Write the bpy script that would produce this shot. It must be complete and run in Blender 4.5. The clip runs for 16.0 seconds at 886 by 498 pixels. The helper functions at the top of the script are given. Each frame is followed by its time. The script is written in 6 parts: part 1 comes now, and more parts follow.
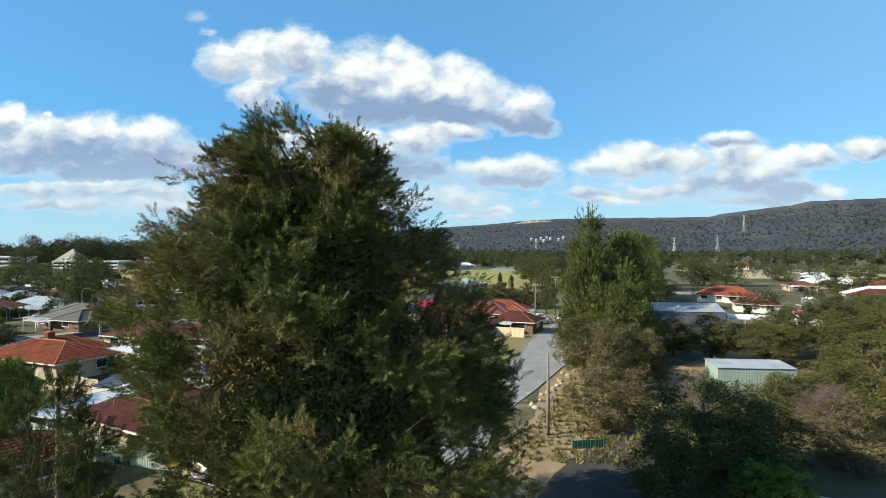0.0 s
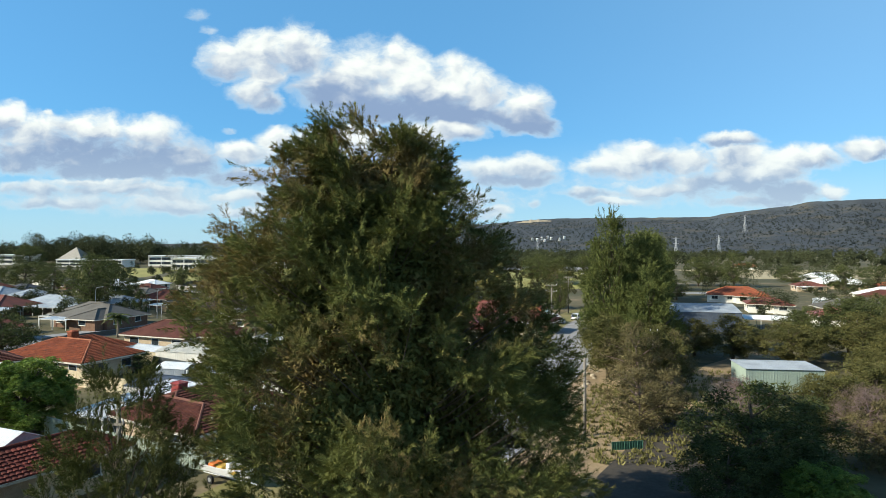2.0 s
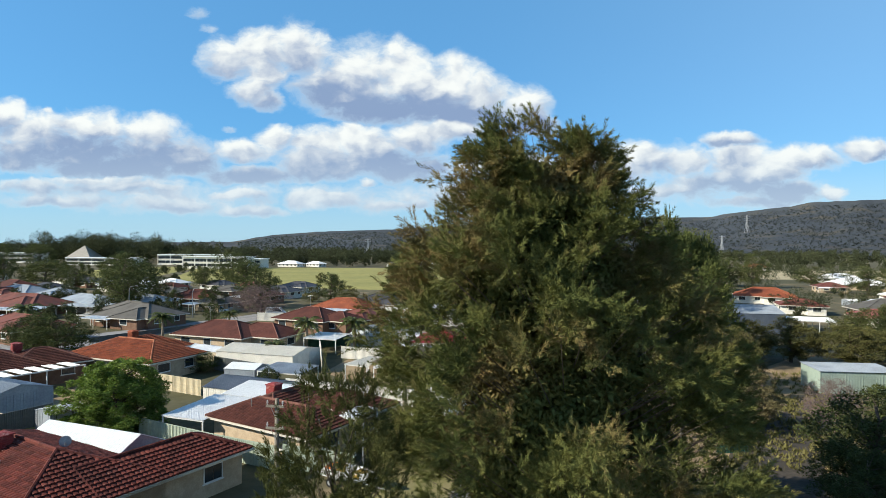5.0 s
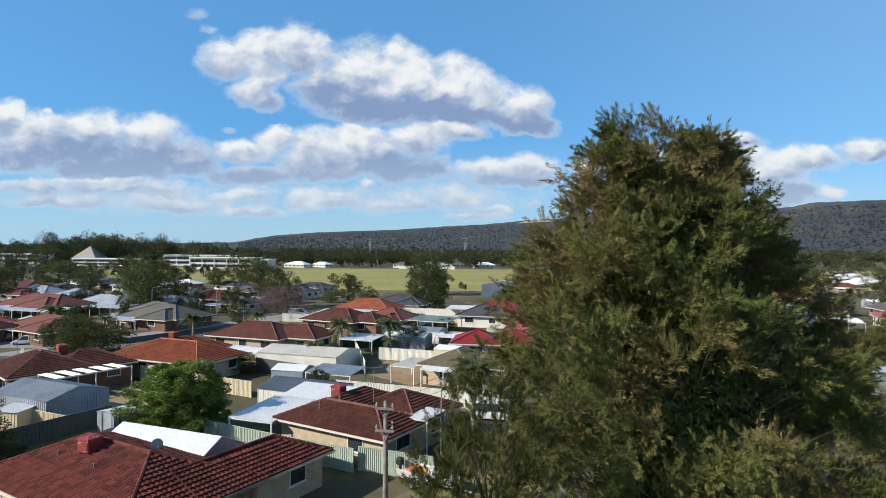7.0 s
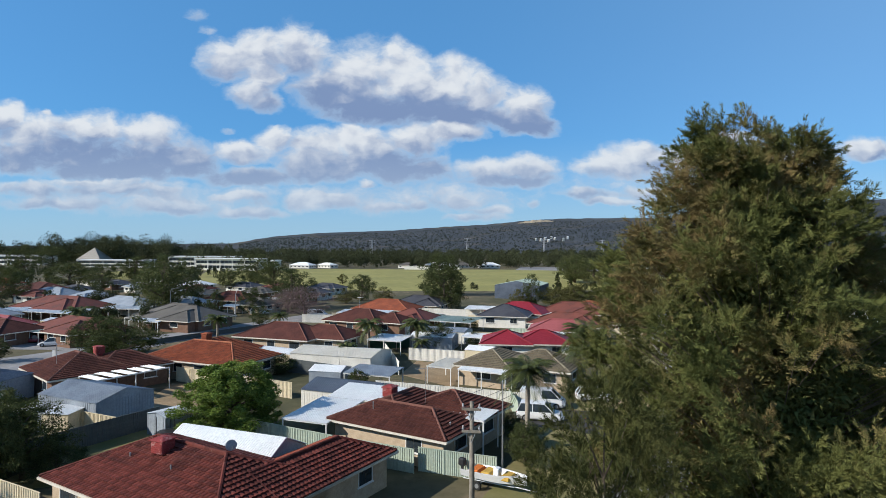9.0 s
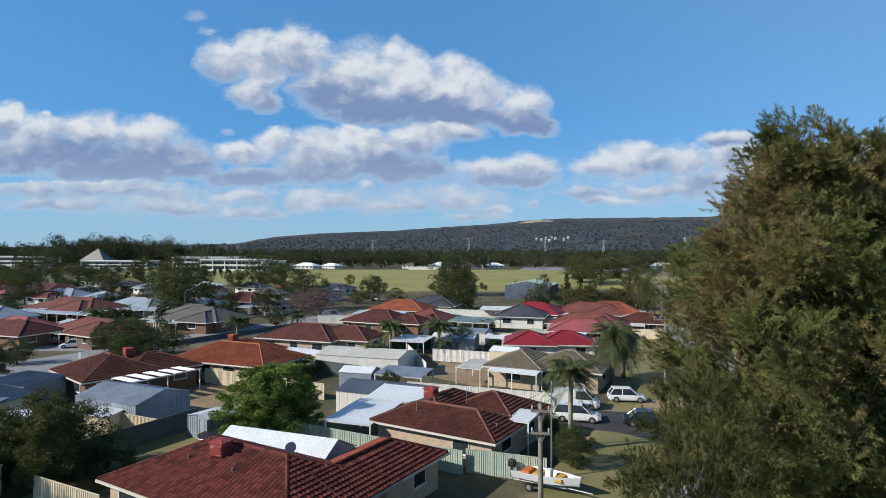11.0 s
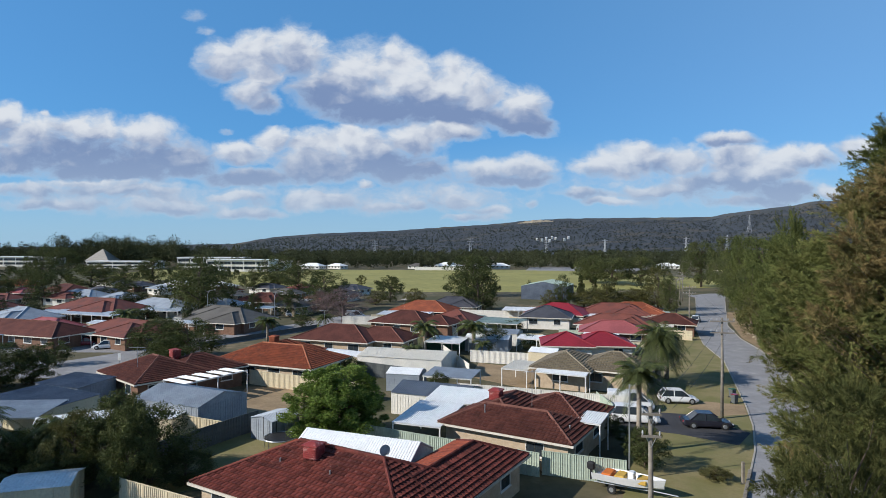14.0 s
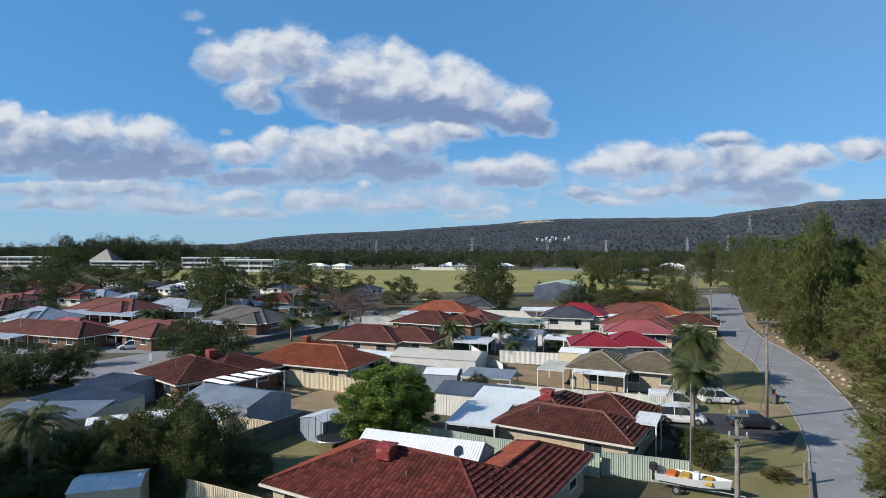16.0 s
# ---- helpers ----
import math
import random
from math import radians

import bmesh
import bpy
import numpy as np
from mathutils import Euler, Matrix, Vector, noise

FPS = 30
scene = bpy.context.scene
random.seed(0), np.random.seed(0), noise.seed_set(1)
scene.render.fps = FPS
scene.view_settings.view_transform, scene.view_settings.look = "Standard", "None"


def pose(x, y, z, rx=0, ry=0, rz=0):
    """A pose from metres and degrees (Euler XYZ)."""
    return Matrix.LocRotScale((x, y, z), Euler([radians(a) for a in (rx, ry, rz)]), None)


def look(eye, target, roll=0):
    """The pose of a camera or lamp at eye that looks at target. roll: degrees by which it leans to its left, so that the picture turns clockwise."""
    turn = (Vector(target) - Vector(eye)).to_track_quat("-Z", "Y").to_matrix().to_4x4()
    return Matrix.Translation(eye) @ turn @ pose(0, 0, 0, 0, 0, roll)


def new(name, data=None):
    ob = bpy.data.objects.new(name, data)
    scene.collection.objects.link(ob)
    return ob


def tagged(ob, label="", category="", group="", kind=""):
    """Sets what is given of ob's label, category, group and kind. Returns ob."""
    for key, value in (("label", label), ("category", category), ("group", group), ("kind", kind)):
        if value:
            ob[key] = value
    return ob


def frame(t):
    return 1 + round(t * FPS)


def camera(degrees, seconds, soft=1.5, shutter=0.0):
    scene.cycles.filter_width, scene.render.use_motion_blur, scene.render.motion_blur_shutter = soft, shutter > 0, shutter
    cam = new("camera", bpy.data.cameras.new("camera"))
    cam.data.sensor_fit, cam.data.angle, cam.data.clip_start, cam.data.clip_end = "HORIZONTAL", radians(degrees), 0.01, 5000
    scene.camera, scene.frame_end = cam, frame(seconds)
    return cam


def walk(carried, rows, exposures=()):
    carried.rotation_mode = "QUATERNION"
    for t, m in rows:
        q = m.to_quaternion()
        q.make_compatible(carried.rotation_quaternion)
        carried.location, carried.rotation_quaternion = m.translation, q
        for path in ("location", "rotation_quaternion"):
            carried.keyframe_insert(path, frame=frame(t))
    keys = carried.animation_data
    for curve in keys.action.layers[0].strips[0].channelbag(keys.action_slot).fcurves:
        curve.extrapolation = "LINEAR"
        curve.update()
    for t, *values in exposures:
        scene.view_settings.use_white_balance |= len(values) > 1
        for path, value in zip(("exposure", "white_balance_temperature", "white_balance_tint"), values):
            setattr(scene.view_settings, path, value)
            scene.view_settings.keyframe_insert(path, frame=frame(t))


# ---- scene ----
cam = camera(73.8, 16.0, soft=0.8)
METRES, EYE, TILT, LEAN, TURN = 36.0, 16.5, 0.0, 0.0, 0.0
ROWS = [
    (0.0, 0.0, 0.0, 0.0, 0.0, 0.0, -0.0),
    (0.5, -0.0146, -0.0003, 0.0005, 0.01, -0.01, -0.04),
    (1.0, -0.0349, 0.0001, 0.0012, 0.01, -0.03, -0.09),
    (1.5, -0.0602, 0.0005, 0.002, 0.02, -0.06, -0.14),
    (2.0, -0.0908, 0.0012, 0.0029, 0.01, -0.07, -0.16),
    (2.5, -0.1253, 0.0026, 0.0044, 0.0, -0.08, -0.19),
    (3.0, -0.1628, 0.0048, 0.0047, 0.0, -0.09, -0.25),
    (3.5, -0.2025, 0.0066, 0.0052, 0.0, -0.11, -0.3),
    (4.0, -0.2438, 0.0075, 0.0057, -0.01, -0.14, -0.33),
    (6.5, -0.4513, 0.0187, 0.0071, -0.03, -0.12, -0.35),
    (7.0, -0.4883, 0.019, 0.0065, -0.05, -0.09, -0.32),
    (7.5, -0.523, 0.0203, 0.0064, -0.06, -0.07, -0.29),
    (8.0, -0.5551, 0.0203, 0.0067, -0.07, -0.08, -0.24),
    (8.5, -0.5848, 0.0192, 0.0059, -0.07, -0.05, -0.2),
    (9.0, -0.6128, 0.0186, 0.0062, -0.08, -0.05, -0.15),
    (11.5, -0.7361, 0.0171, 0.0104, -0.11, -0.03, -0.02),
    (12.0, -0.7605, 0.0169, 0.0113, -0.13, -0.02, -0.02),
    (12.5, -0.7865, 0.018, 0.0116, -0.15, -0.02, -0.01),
    (13.0, -0.814, 0.018, 0.0122, -0.18, -0.03, -0.02),
    (13.5, -0.8427, 0.0176, 0.0127, -0.2, -0.03, -0.03),
    (14.0, -0.8734, 0.0185, 0.0135, -0.21, -0.03, -0.03),
    (14.5, -0.905, 0.0186, 0.0141, -0.24, -0.03, -0.03),
    (15.0, -0.9381, 0.0183, 0.0144, -0.25, -0.02, -0.03),
    (15.5, -0.9694, 0.0193, 0.0134, -0.26, -0.01, -0.03),
    (16.0, -0.999, 0.0213, 0.0138, -0.28, -0.02, -0.03),
]
EXPOSURES = [(0.0, 0.69, 6800, 2), (2.0, 0.67, 6800, 2), (4.0, 0.63, 6750, 3), (7.0, 0.46, 6520, 8), (9.0, 0.27, 6250, 9), (12.5, 0.2, 6200, 10), (16.0, 0.2, 6200, 10)]
walk(cam, [(t, pose(0, 0, EYE, TILT, LEAN, TURN) @ pose(METRES * x, METRES * y, METRES * z, 90 + pitch, roll, yaw)) for t, x, y, z, yaw, pitch, roll in ROWS], EXPOSURES)

# ---- sky, clouds and sun ----
SUN_EL, SUN_FROM = radians(30), Vector((-0.955, -0.30, 0)).normalized()
sun = new("sun", bpy.data.lights.new("sun", "SUN"))
sun.data.energy, sun.data.angle, sun.data.color = 5.0, radians(0.5), (1.0, 0.93, 0.82)
to_sun = SUN_FROM * math.cos(SUN_EL) + Vector((0, 0, math.sin(SUN_EL)))
sun.matrix_world = look(to_sun * 50, (0, 0, 0))


class Nodes:
    """Short ways to write node trees."""

    def __init__(self, tree):
        self.tree = tree

    def add(self, kind, **sets):
        n = self.tree.nodes.new(kind)
        for k, v in sets.items():
            setattr(n, k, v)
        return n

    def put(self, socket, value):
        if isinstance(value, bpy.types.NodeSocket):
            self.tree.links.new(value, socket)
        elif value is not None:
            socket.default_value = value

    def math(self, op, a, b=None, c=None, clamp=False):
        n = self.add("ShaderNodeMath", operation=op, use_clamp=clamp)
        for s, v in zip(n.inputs, (a, b, c)):
            self.put(s, v)
        return n.outputs[0]

    def mix(self, fac, a, b, blend="MIX"):
        n = self.add("ShaderNodeMix", data_type="RGBA", blend_type=blend)
        self.put(n.inputs[0], fac)
        for s, v in ((n.inputs[6], a), (n.inputs[7], b)):
            self.put(s, (*v, 1) if isinstance(v, tuple) and len(v) == 3 else v)
        return n.outputs[2]

    def noise(self, vector, scale, detail=4, rough=0.55, dims="3D"):
        n = self.add("ShaderNodeTexNoise", noise_dimensions=dims)
        self.put(n.inputs["Vector"], vector)
        n.inputs["Scale"].default_value, n.inputs["Detail"].default_value, n.inputs["Roughness"].default_value = scale, detail, rough
        return n.outputs["Fac"]

    def ramp(self, fac, lo, hi, a=0.0, b=1.0, smooth=True):
        n = self.add("ShaderNodeMapRange", interpolation_type="SMOOTHSTEP" if smooth else "LINEAR")
        for s, v in zip(n.inputs, (fac, lo, hi, a, b)):
            self.put(s, v)
        return n.outputs[0]


world = bpy.data.worlds.new("world")
scene.world = world
world.use_nodes = True
world.node_tree.nodes.clear()
W = Nodes(world.node_tree)
sky = W.add("ShaderNodeTexSky", sky_type="NISHITA", sun_disc=False, sun_elevation=SUN_EL, sun_rotation=math.atan2(SUN_FROM.x, SUN_FROM.y), altitude=50, air_density=1.0, dust_density=0.3, ozone_density=2.0)
way = W.add("ShaderNodeTexCoord").outputs["Generated"]
xyz = W.add("ShaderNodeSeparateXYZ")
W.put(xyz.inputs[0], way)
ahead = W.math("MAXIMUM", W.math("ABSOLUTE", xyz.outputs[1]), 0.05)
u0, v0 = W.math("DIVIDE", xyz.outputs[0], ahead), W.math("DIVIDE", xyz.outputs[2], ahead)
low_sky = v0


def spot(u, v):
    n = W.add("ShaderNodeCombineXYZ")
    W.put(n.inputs[0], u), W.put(n.inputs[1], W.math("MULTIPLY", v, 1.45))
    return n.outputs[0]


first = spot(u0, v0)
puff = W.add("ShaderNodeTexNoise")
puff.inputs["Scale"].default_value, puff.inputs["Detail"].default_value, puff.inputs["Roughness"].default_value = 13.0, 5.0, 0.55
W.put(puff.inputs["Vector"], first)
shift = W.add("ShaderNodeSeparateXYZ")
W.put(shift.inputs[0], puff.outputs["Color"])
u0 = W.math("ADD", u0, W.math("MULTIPLY", W.math("SUBTRACT", shift.outputs[0], 0.5), 0.055))
v0 = W.math("ADD", v0, W.math("MULTIPLY", W.math("SUBTRACT", shift.outputs[1], 0.5), 0.04))
flat = spot(u0, v0)
toward = spot(W.math("SUBTRACT", u0, 0.014), W.math("ADD", v0, 0.014))
billow, lit_side = W.noise(flat, 10.0, 7, 0.55), W.noise(toward, 10.0, 3, 0.5)
big, wisps = W.noise(flat, 4.0, 3, 0.5), W.noise(flat, 34.0, 5, 0.6)
warp = W.math("ADD", W.math("MULTIPLY", W.math("SUBTRACT", billow, 0.5), 2.1), W.math("ADD", W.math("MULTIPLY", W.math("SUBTRACT", big, 0.5), 0.7), W.math("MULTIPLY", W.math("SUBTRACT", wisps, 0.5), 1.3)))
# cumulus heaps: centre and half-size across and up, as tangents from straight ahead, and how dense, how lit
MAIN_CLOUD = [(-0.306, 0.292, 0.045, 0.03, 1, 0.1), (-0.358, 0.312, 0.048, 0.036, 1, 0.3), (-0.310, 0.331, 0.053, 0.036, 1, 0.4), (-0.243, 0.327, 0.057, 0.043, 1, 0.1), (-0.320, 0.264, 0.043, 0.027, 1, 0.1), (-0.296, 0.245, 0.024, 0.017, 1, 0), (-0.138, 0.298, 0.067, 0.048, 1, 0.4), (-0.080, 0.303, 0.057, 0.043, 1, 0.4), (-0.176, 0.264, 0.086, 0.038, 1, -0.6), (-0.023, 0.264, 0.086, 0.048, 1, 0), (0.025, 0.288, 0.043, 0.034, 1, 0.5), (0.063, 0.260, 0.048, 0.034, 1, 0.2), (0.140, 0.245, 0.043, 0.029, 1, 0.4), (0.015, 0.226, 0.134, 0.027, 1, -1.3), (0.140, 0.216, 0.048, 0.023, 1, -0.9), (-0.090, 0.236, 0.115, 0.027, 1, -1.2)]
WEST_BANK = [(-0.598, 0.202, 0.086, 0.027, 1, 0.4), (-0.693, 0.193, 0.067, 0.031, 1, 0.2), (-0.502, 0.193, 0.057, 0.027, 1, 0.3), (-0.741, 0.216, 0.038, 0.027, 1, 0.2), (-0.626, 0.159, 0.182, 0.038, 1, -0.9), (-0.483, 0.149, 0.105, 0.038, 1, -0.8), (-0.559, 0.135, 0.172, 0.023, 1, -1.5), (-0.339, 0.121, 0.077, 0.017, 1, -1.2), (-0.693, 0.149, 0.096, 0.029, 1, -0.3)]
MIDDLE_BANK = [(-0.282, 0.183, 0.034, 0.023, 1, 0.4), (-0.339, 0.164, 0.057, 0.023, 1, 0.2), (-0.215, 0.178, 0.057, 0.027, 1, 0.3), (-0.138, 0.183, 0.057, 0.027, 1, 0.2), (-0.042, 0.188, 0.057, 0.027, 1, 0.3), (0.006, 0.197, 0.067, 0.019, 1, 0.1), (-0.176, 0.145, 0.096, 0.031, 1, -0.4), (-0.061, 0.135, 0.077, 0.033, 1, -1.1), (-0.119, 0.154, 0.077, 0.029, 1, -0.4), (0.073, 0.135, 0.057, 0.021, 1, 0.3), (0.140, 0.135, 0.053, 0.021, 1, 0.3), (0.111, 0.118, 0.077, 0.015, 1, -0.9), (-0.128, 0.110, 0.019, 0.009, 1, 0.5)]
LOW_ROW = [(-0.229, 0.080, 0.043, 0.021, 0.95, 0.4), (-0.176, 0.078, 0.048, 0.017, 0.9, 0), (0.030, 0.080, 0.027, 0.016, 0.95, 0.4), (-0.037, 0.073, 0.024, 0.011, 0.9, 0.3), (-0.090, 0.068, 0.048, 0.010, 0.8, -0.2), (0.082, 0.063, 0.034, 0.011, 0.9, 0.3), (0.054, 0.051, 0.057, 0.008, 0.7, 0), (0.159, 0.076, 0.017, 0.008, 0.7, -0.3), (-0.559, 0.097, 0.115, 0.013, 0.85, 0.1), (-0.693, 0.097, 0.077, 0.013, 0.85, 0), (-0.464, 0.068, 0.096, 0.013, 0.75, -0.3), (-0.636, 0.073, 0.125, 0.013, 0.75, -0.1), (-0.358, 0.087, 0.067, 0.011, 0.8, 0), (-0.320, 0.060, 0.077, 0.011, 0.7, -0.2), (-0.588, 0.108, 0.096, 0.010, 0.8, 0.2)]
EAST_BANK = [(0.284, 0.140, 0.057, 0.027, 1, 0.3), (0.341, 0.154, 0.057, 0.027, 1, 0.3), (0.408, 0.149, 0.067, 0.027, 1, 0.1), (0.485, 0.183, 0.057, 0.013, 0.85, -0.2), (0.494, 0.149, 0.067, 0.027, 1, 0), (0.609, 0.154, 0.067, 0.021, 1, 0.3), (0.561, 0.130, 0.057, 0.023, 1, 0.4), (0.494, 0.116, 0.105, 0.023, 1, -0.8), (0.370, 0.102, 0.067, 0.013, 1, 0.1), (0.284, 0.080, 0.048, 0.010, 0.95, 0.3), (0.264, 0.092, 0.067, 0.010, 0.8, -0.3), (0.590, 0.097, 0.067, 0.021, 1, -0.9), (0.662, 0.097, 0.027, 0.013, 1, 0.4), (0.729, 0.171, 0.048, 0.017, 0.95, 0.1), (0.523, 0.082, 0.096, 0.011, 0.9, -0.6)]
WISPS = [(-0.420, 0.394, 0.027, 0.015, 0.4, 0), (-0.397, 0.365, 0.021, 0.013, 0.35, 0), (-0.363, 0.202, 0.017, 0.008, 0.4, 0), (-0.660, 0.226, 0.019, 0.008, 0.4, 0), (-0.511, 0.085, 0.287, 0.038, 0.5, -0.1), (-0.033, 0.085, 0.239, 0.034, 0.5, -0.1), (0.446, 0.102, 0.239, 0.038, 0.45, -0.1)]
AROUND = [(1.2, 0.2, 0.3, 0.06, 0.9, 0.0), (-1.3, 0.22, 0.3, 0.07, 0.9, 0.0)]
body, lift = None, None
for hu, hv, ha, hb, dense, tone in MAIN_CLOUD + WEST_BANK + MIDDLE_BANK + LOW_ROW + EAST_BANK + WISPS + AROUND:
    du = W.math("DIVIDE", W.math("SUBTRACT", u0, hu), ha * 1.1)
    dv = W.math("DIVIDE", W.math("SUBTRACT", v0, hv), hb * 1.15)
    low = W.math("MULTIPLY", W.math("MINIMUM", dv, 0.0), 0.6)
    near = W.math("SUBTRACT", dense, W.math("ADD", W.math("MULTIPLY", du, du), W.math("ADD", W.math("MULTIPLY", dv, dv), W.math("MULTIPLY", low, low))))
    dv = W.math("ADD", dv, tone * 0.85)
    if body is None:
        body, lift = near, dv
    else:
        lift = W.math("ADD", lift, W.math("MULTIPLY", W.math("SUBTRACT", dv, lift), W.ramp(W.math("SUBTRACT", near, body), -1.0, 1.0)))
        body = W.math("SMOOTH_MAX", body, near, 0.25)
thick = W.math("ADD", body, warp)
cover = W.ramp(thick, -0.45, 0.75)
haze = W.ramp(low_sky, 0.0, 0.2, 0.55, 0.0)
relief = W.math("MULTIPLY", W.math("SUBTRACT", billow, lit_side), 3.8)
lit = W.ramp(W.math("ADD", lift, W.math("ADD", relief, W.math("MULTIPLY", W.math("SUBTRACT", big, 0.5), 1.1))), -0.75, 0.85)
cloud = W.mix(lit, (2.5, 3.4, 5.5), (9.0, 9.15, 9.3))
cloud = W.mix(W.ramp(thick, -0.2, 0.8), (6.6, 7.5, 8.5), cloud)
cloud = W.mix(W.ramp(low_sky, 0.03, 0.2, 0.6, 0.0), cloud, (5.3, 6.5, 8.0))
tint = W.mix(1.0, sky.outputs[0], (0.54, 1.09, 1.58), "MULTIPLY")
tint = W.mix(0.5, tint, (1.6, 4.4, 8.2))
# the blue deepens towards the zenith
tint = W.mix(W.ramp(xyz.outputs[2], 0.42, 0.85, 0.0, 0.85), tint, (0.35, 0.95, 2.3))
haze = W.math("ADD", haze, W.ramp(u0, -0.1, 0.9, 0.0, 0.16))
clear = W.mix(haze, tint, (5.4, 7.0, 8.4))
full = W.mix(W.math("MULTIPLY", cover, 0.96), clear, cloud)
bg = W.add("ShaderNodeBackground")
W.put(bg.inputs[0], full)
bg.inputs[1].default_value = 0.073
W.put(W.add("ShaderNodeOutputWorld").inputs[0], bg.outputs[0])

# ---- materials ----
def material(name, a, b=None, scale=3.0, rough=0.8, metal=0.0, bump=0.0, fine=None, spots=None, vary=0.0, leaf=0.0, spec=0.3, coords="Object"):
    """A surface of two colours mottled at two scales, with relief; vary: brightness from piece to piece; leaf: how much light passes."""
    m = bpy.data.materials.new(name)
    m.use_nodes = True
    m.node_tree.nodes.clear()
    N = Nodes(m.node_tree)
    at = N.add("ShaderNodeTexCoord").outputs[coords] if coords != "World" else N.add("ShaderNodeNewGeometry").outputs["Position"]
    b = b or tuple(c * 0.75 for c in a)
    coarse = N.noise(at, scale, 5)
    col = N.mix(N.ramp(coarse, 0.35, 0.65), a, b)
    small = N.noise(at, fine or scale * 9, 4, 0.65)
    col = N.mix(N.ramp(small, 0.3, 0.8, 0.0, 0.45), col, tuple(c * 0.55 for c in b))
    if spots:
        colour, size, amount = spots
        col = N.mix(N.ramp(N.noise(at, size, 6, 0.7), 1 - amount - 0.08, 1 - amount + 0.08), col, colour)
    if vary:
        r = N.add("ShaderNodeObjectInfo").outputs["Random"]
        i = N.add("ShaderNodeNewGeometry").outputs["Random Per Island"]
        k = N.math("MULTIPLY_ADD", N.math("FRACT", N.math("ADD", r, i)), vary * 2, 1 - vary)
        hsv = N.add("ShaderNodeHueSaturation")
        N.put(hsv.inputs["Value"], k), N.put(hsv.inputs["Color"], col)
        col = hsv.outputs[0]
    p = N.add("ShaderNodeBsdfPrincipled")
    N.put(p.inputs["Base Color"], col)
    N.put(p.inputs["Roughness"], N.ramp(small, 0.2, 0.8, max(rough - 0.1, 0.02), min(rough + 0.1, 1.0)))
    p.inputs["Metallic"].default_value, p.inputs["Specular IOR Level"].default_value = metal, spec
    if bump:
        n = N.add("ShaderNodeBump")
        n.inputs["Strength"].default_value, n.inputs["Distance"].default_value = min(bump, 1.0), 0.02
        N.put(n.inputs["Height"], small)
        N.put(p.inputs["Normal"], n.outputs[0])
    out = p.outputs[0]
    if leaf:
        t = N.add("ShaderNodeBsdfTranslucent")
        N.put(t.inputs[0], N.mix(1.0, col, (1.0, 1.15, 0.5), "MULTIPLY"))
        s = N.add("ShaderNodeMixShader")
        s.inputs[0].default_value = leaf
        N.put(s.inputs[1], out), N.put(s.inputs[2], t.outputs[0])
        out = s.outputs[0]
    N.put(N.add("ShaderNodeOutputMaterial").inputs[0], out)
    return m


M = {}
M["ground"] = material("ground", (0.125, 0.105, 0.06), (0.068, 0.068, 0.032), 0.04, 0.95, fine=0.6, spots=((0.22, 0.165, 0.10), 0.09, 0.40), bump=0.3, coords="World")
M["lawn"] = material("lawn", (0.16, 0.155, 0.055), (0.24, 0.20, 0.095), 0.25, 0.95, fine=4.0, bump=0.5, coords="World")
M["field"] = material("field", (0.31, 0.285, 0.09), (0.25, 0.235, 0.075), 0.03, 0.95, fine=0.25, coords="World")
M["sand"] = material("sand", (0.34, 0.245, 0.145), (0.25, 0.18, 0.105), 0.3, 0.95, fine=3.0, bump=0.4, coords="World")
M["pale_sand"] = material("pale_sand", (0.50, 0.42, 0.27), (0.40, 0.33, 0.2), 0.05, 0.95, coords="World")
M["asphalt"] = material("asphalt", (0.29, 0.285, 0.29), (0.24, 0.235, 0.24), 0.35, 0.85, fine=9, bump=0.2, coords="World", spots=((0.33, 0.32, 0.315), 0.6, 0.4))
M["dark_asphalt"] = material("dark_asphalt", (0.06, 0.06, 0.065), (0.045, 0.045, 0.05), 0.5, 0.85, fine=9, coords="World")
# dark track colour with tree shade put into it
M["track_in_shade"] = material("track_in_shade", (0.075, 0.062, 0.05), (0.052, 0.045, 0.038), 0.4, 0.95, fine=3.0, bump=0.4, coords="World", spots=((0.15, 0.115, 0.075), 0.35, 0.36))
M["concrete"] = material("concrete", (0.42, 0.39, 0.34), (0.34, 0.31, 0.27), 0.8, 0.85, bump=0.2)
M["dull_red_tile"] = material("dull_red_tile", (0.19, 0.062, 0.045), (0.135, 0.046, 0.036), 0.5, 0.75, fine=6, vary=0.15, spots=((0.10, 0.05, 0.042), 0.5, 0.4))
M["leaf_roadside"] = material("leaf_roadside", (0.122, 0.136, 0.044), (0.072, 0.088, 0.029), 0.25, 0.8, fine=1.0, vary=0.4, leaf=0.1, spec=0.06)
M["leaf_young"] = material("leaf_young", (0.105, 0.105, 0.037), (0.06, 0.068, 0.024), 0.35, 0.8, fine=1.0, vary=0.4, leaf=0.12, spec=0.06)
M["grass_dry"] = material("grass_dry", (0.20, 0.18, 0.075), (0.14, 0.13, 0.05), 0.5, 0.9, vary=0.3, leaf=0.1, spec=0.05, coords="World")
M["limestone"] = material("limestone", (0.45, 0.38, 0.28), (0.36, 0.30, 0.22), 1.5, 0.9, bump=0.5, vary=0.2)
# far hill trees: aerial haze is put into this bluish grey colour
M["haze_tinted_leaf"] = material("haze_tinted_leaf", (0.066, 0.072, 0.084), (0.054, 0.060, 0.072), 0.01, 0.95, fine=0.2, coords="World", spec=0.02, vary=0.12, leaf=0.5)
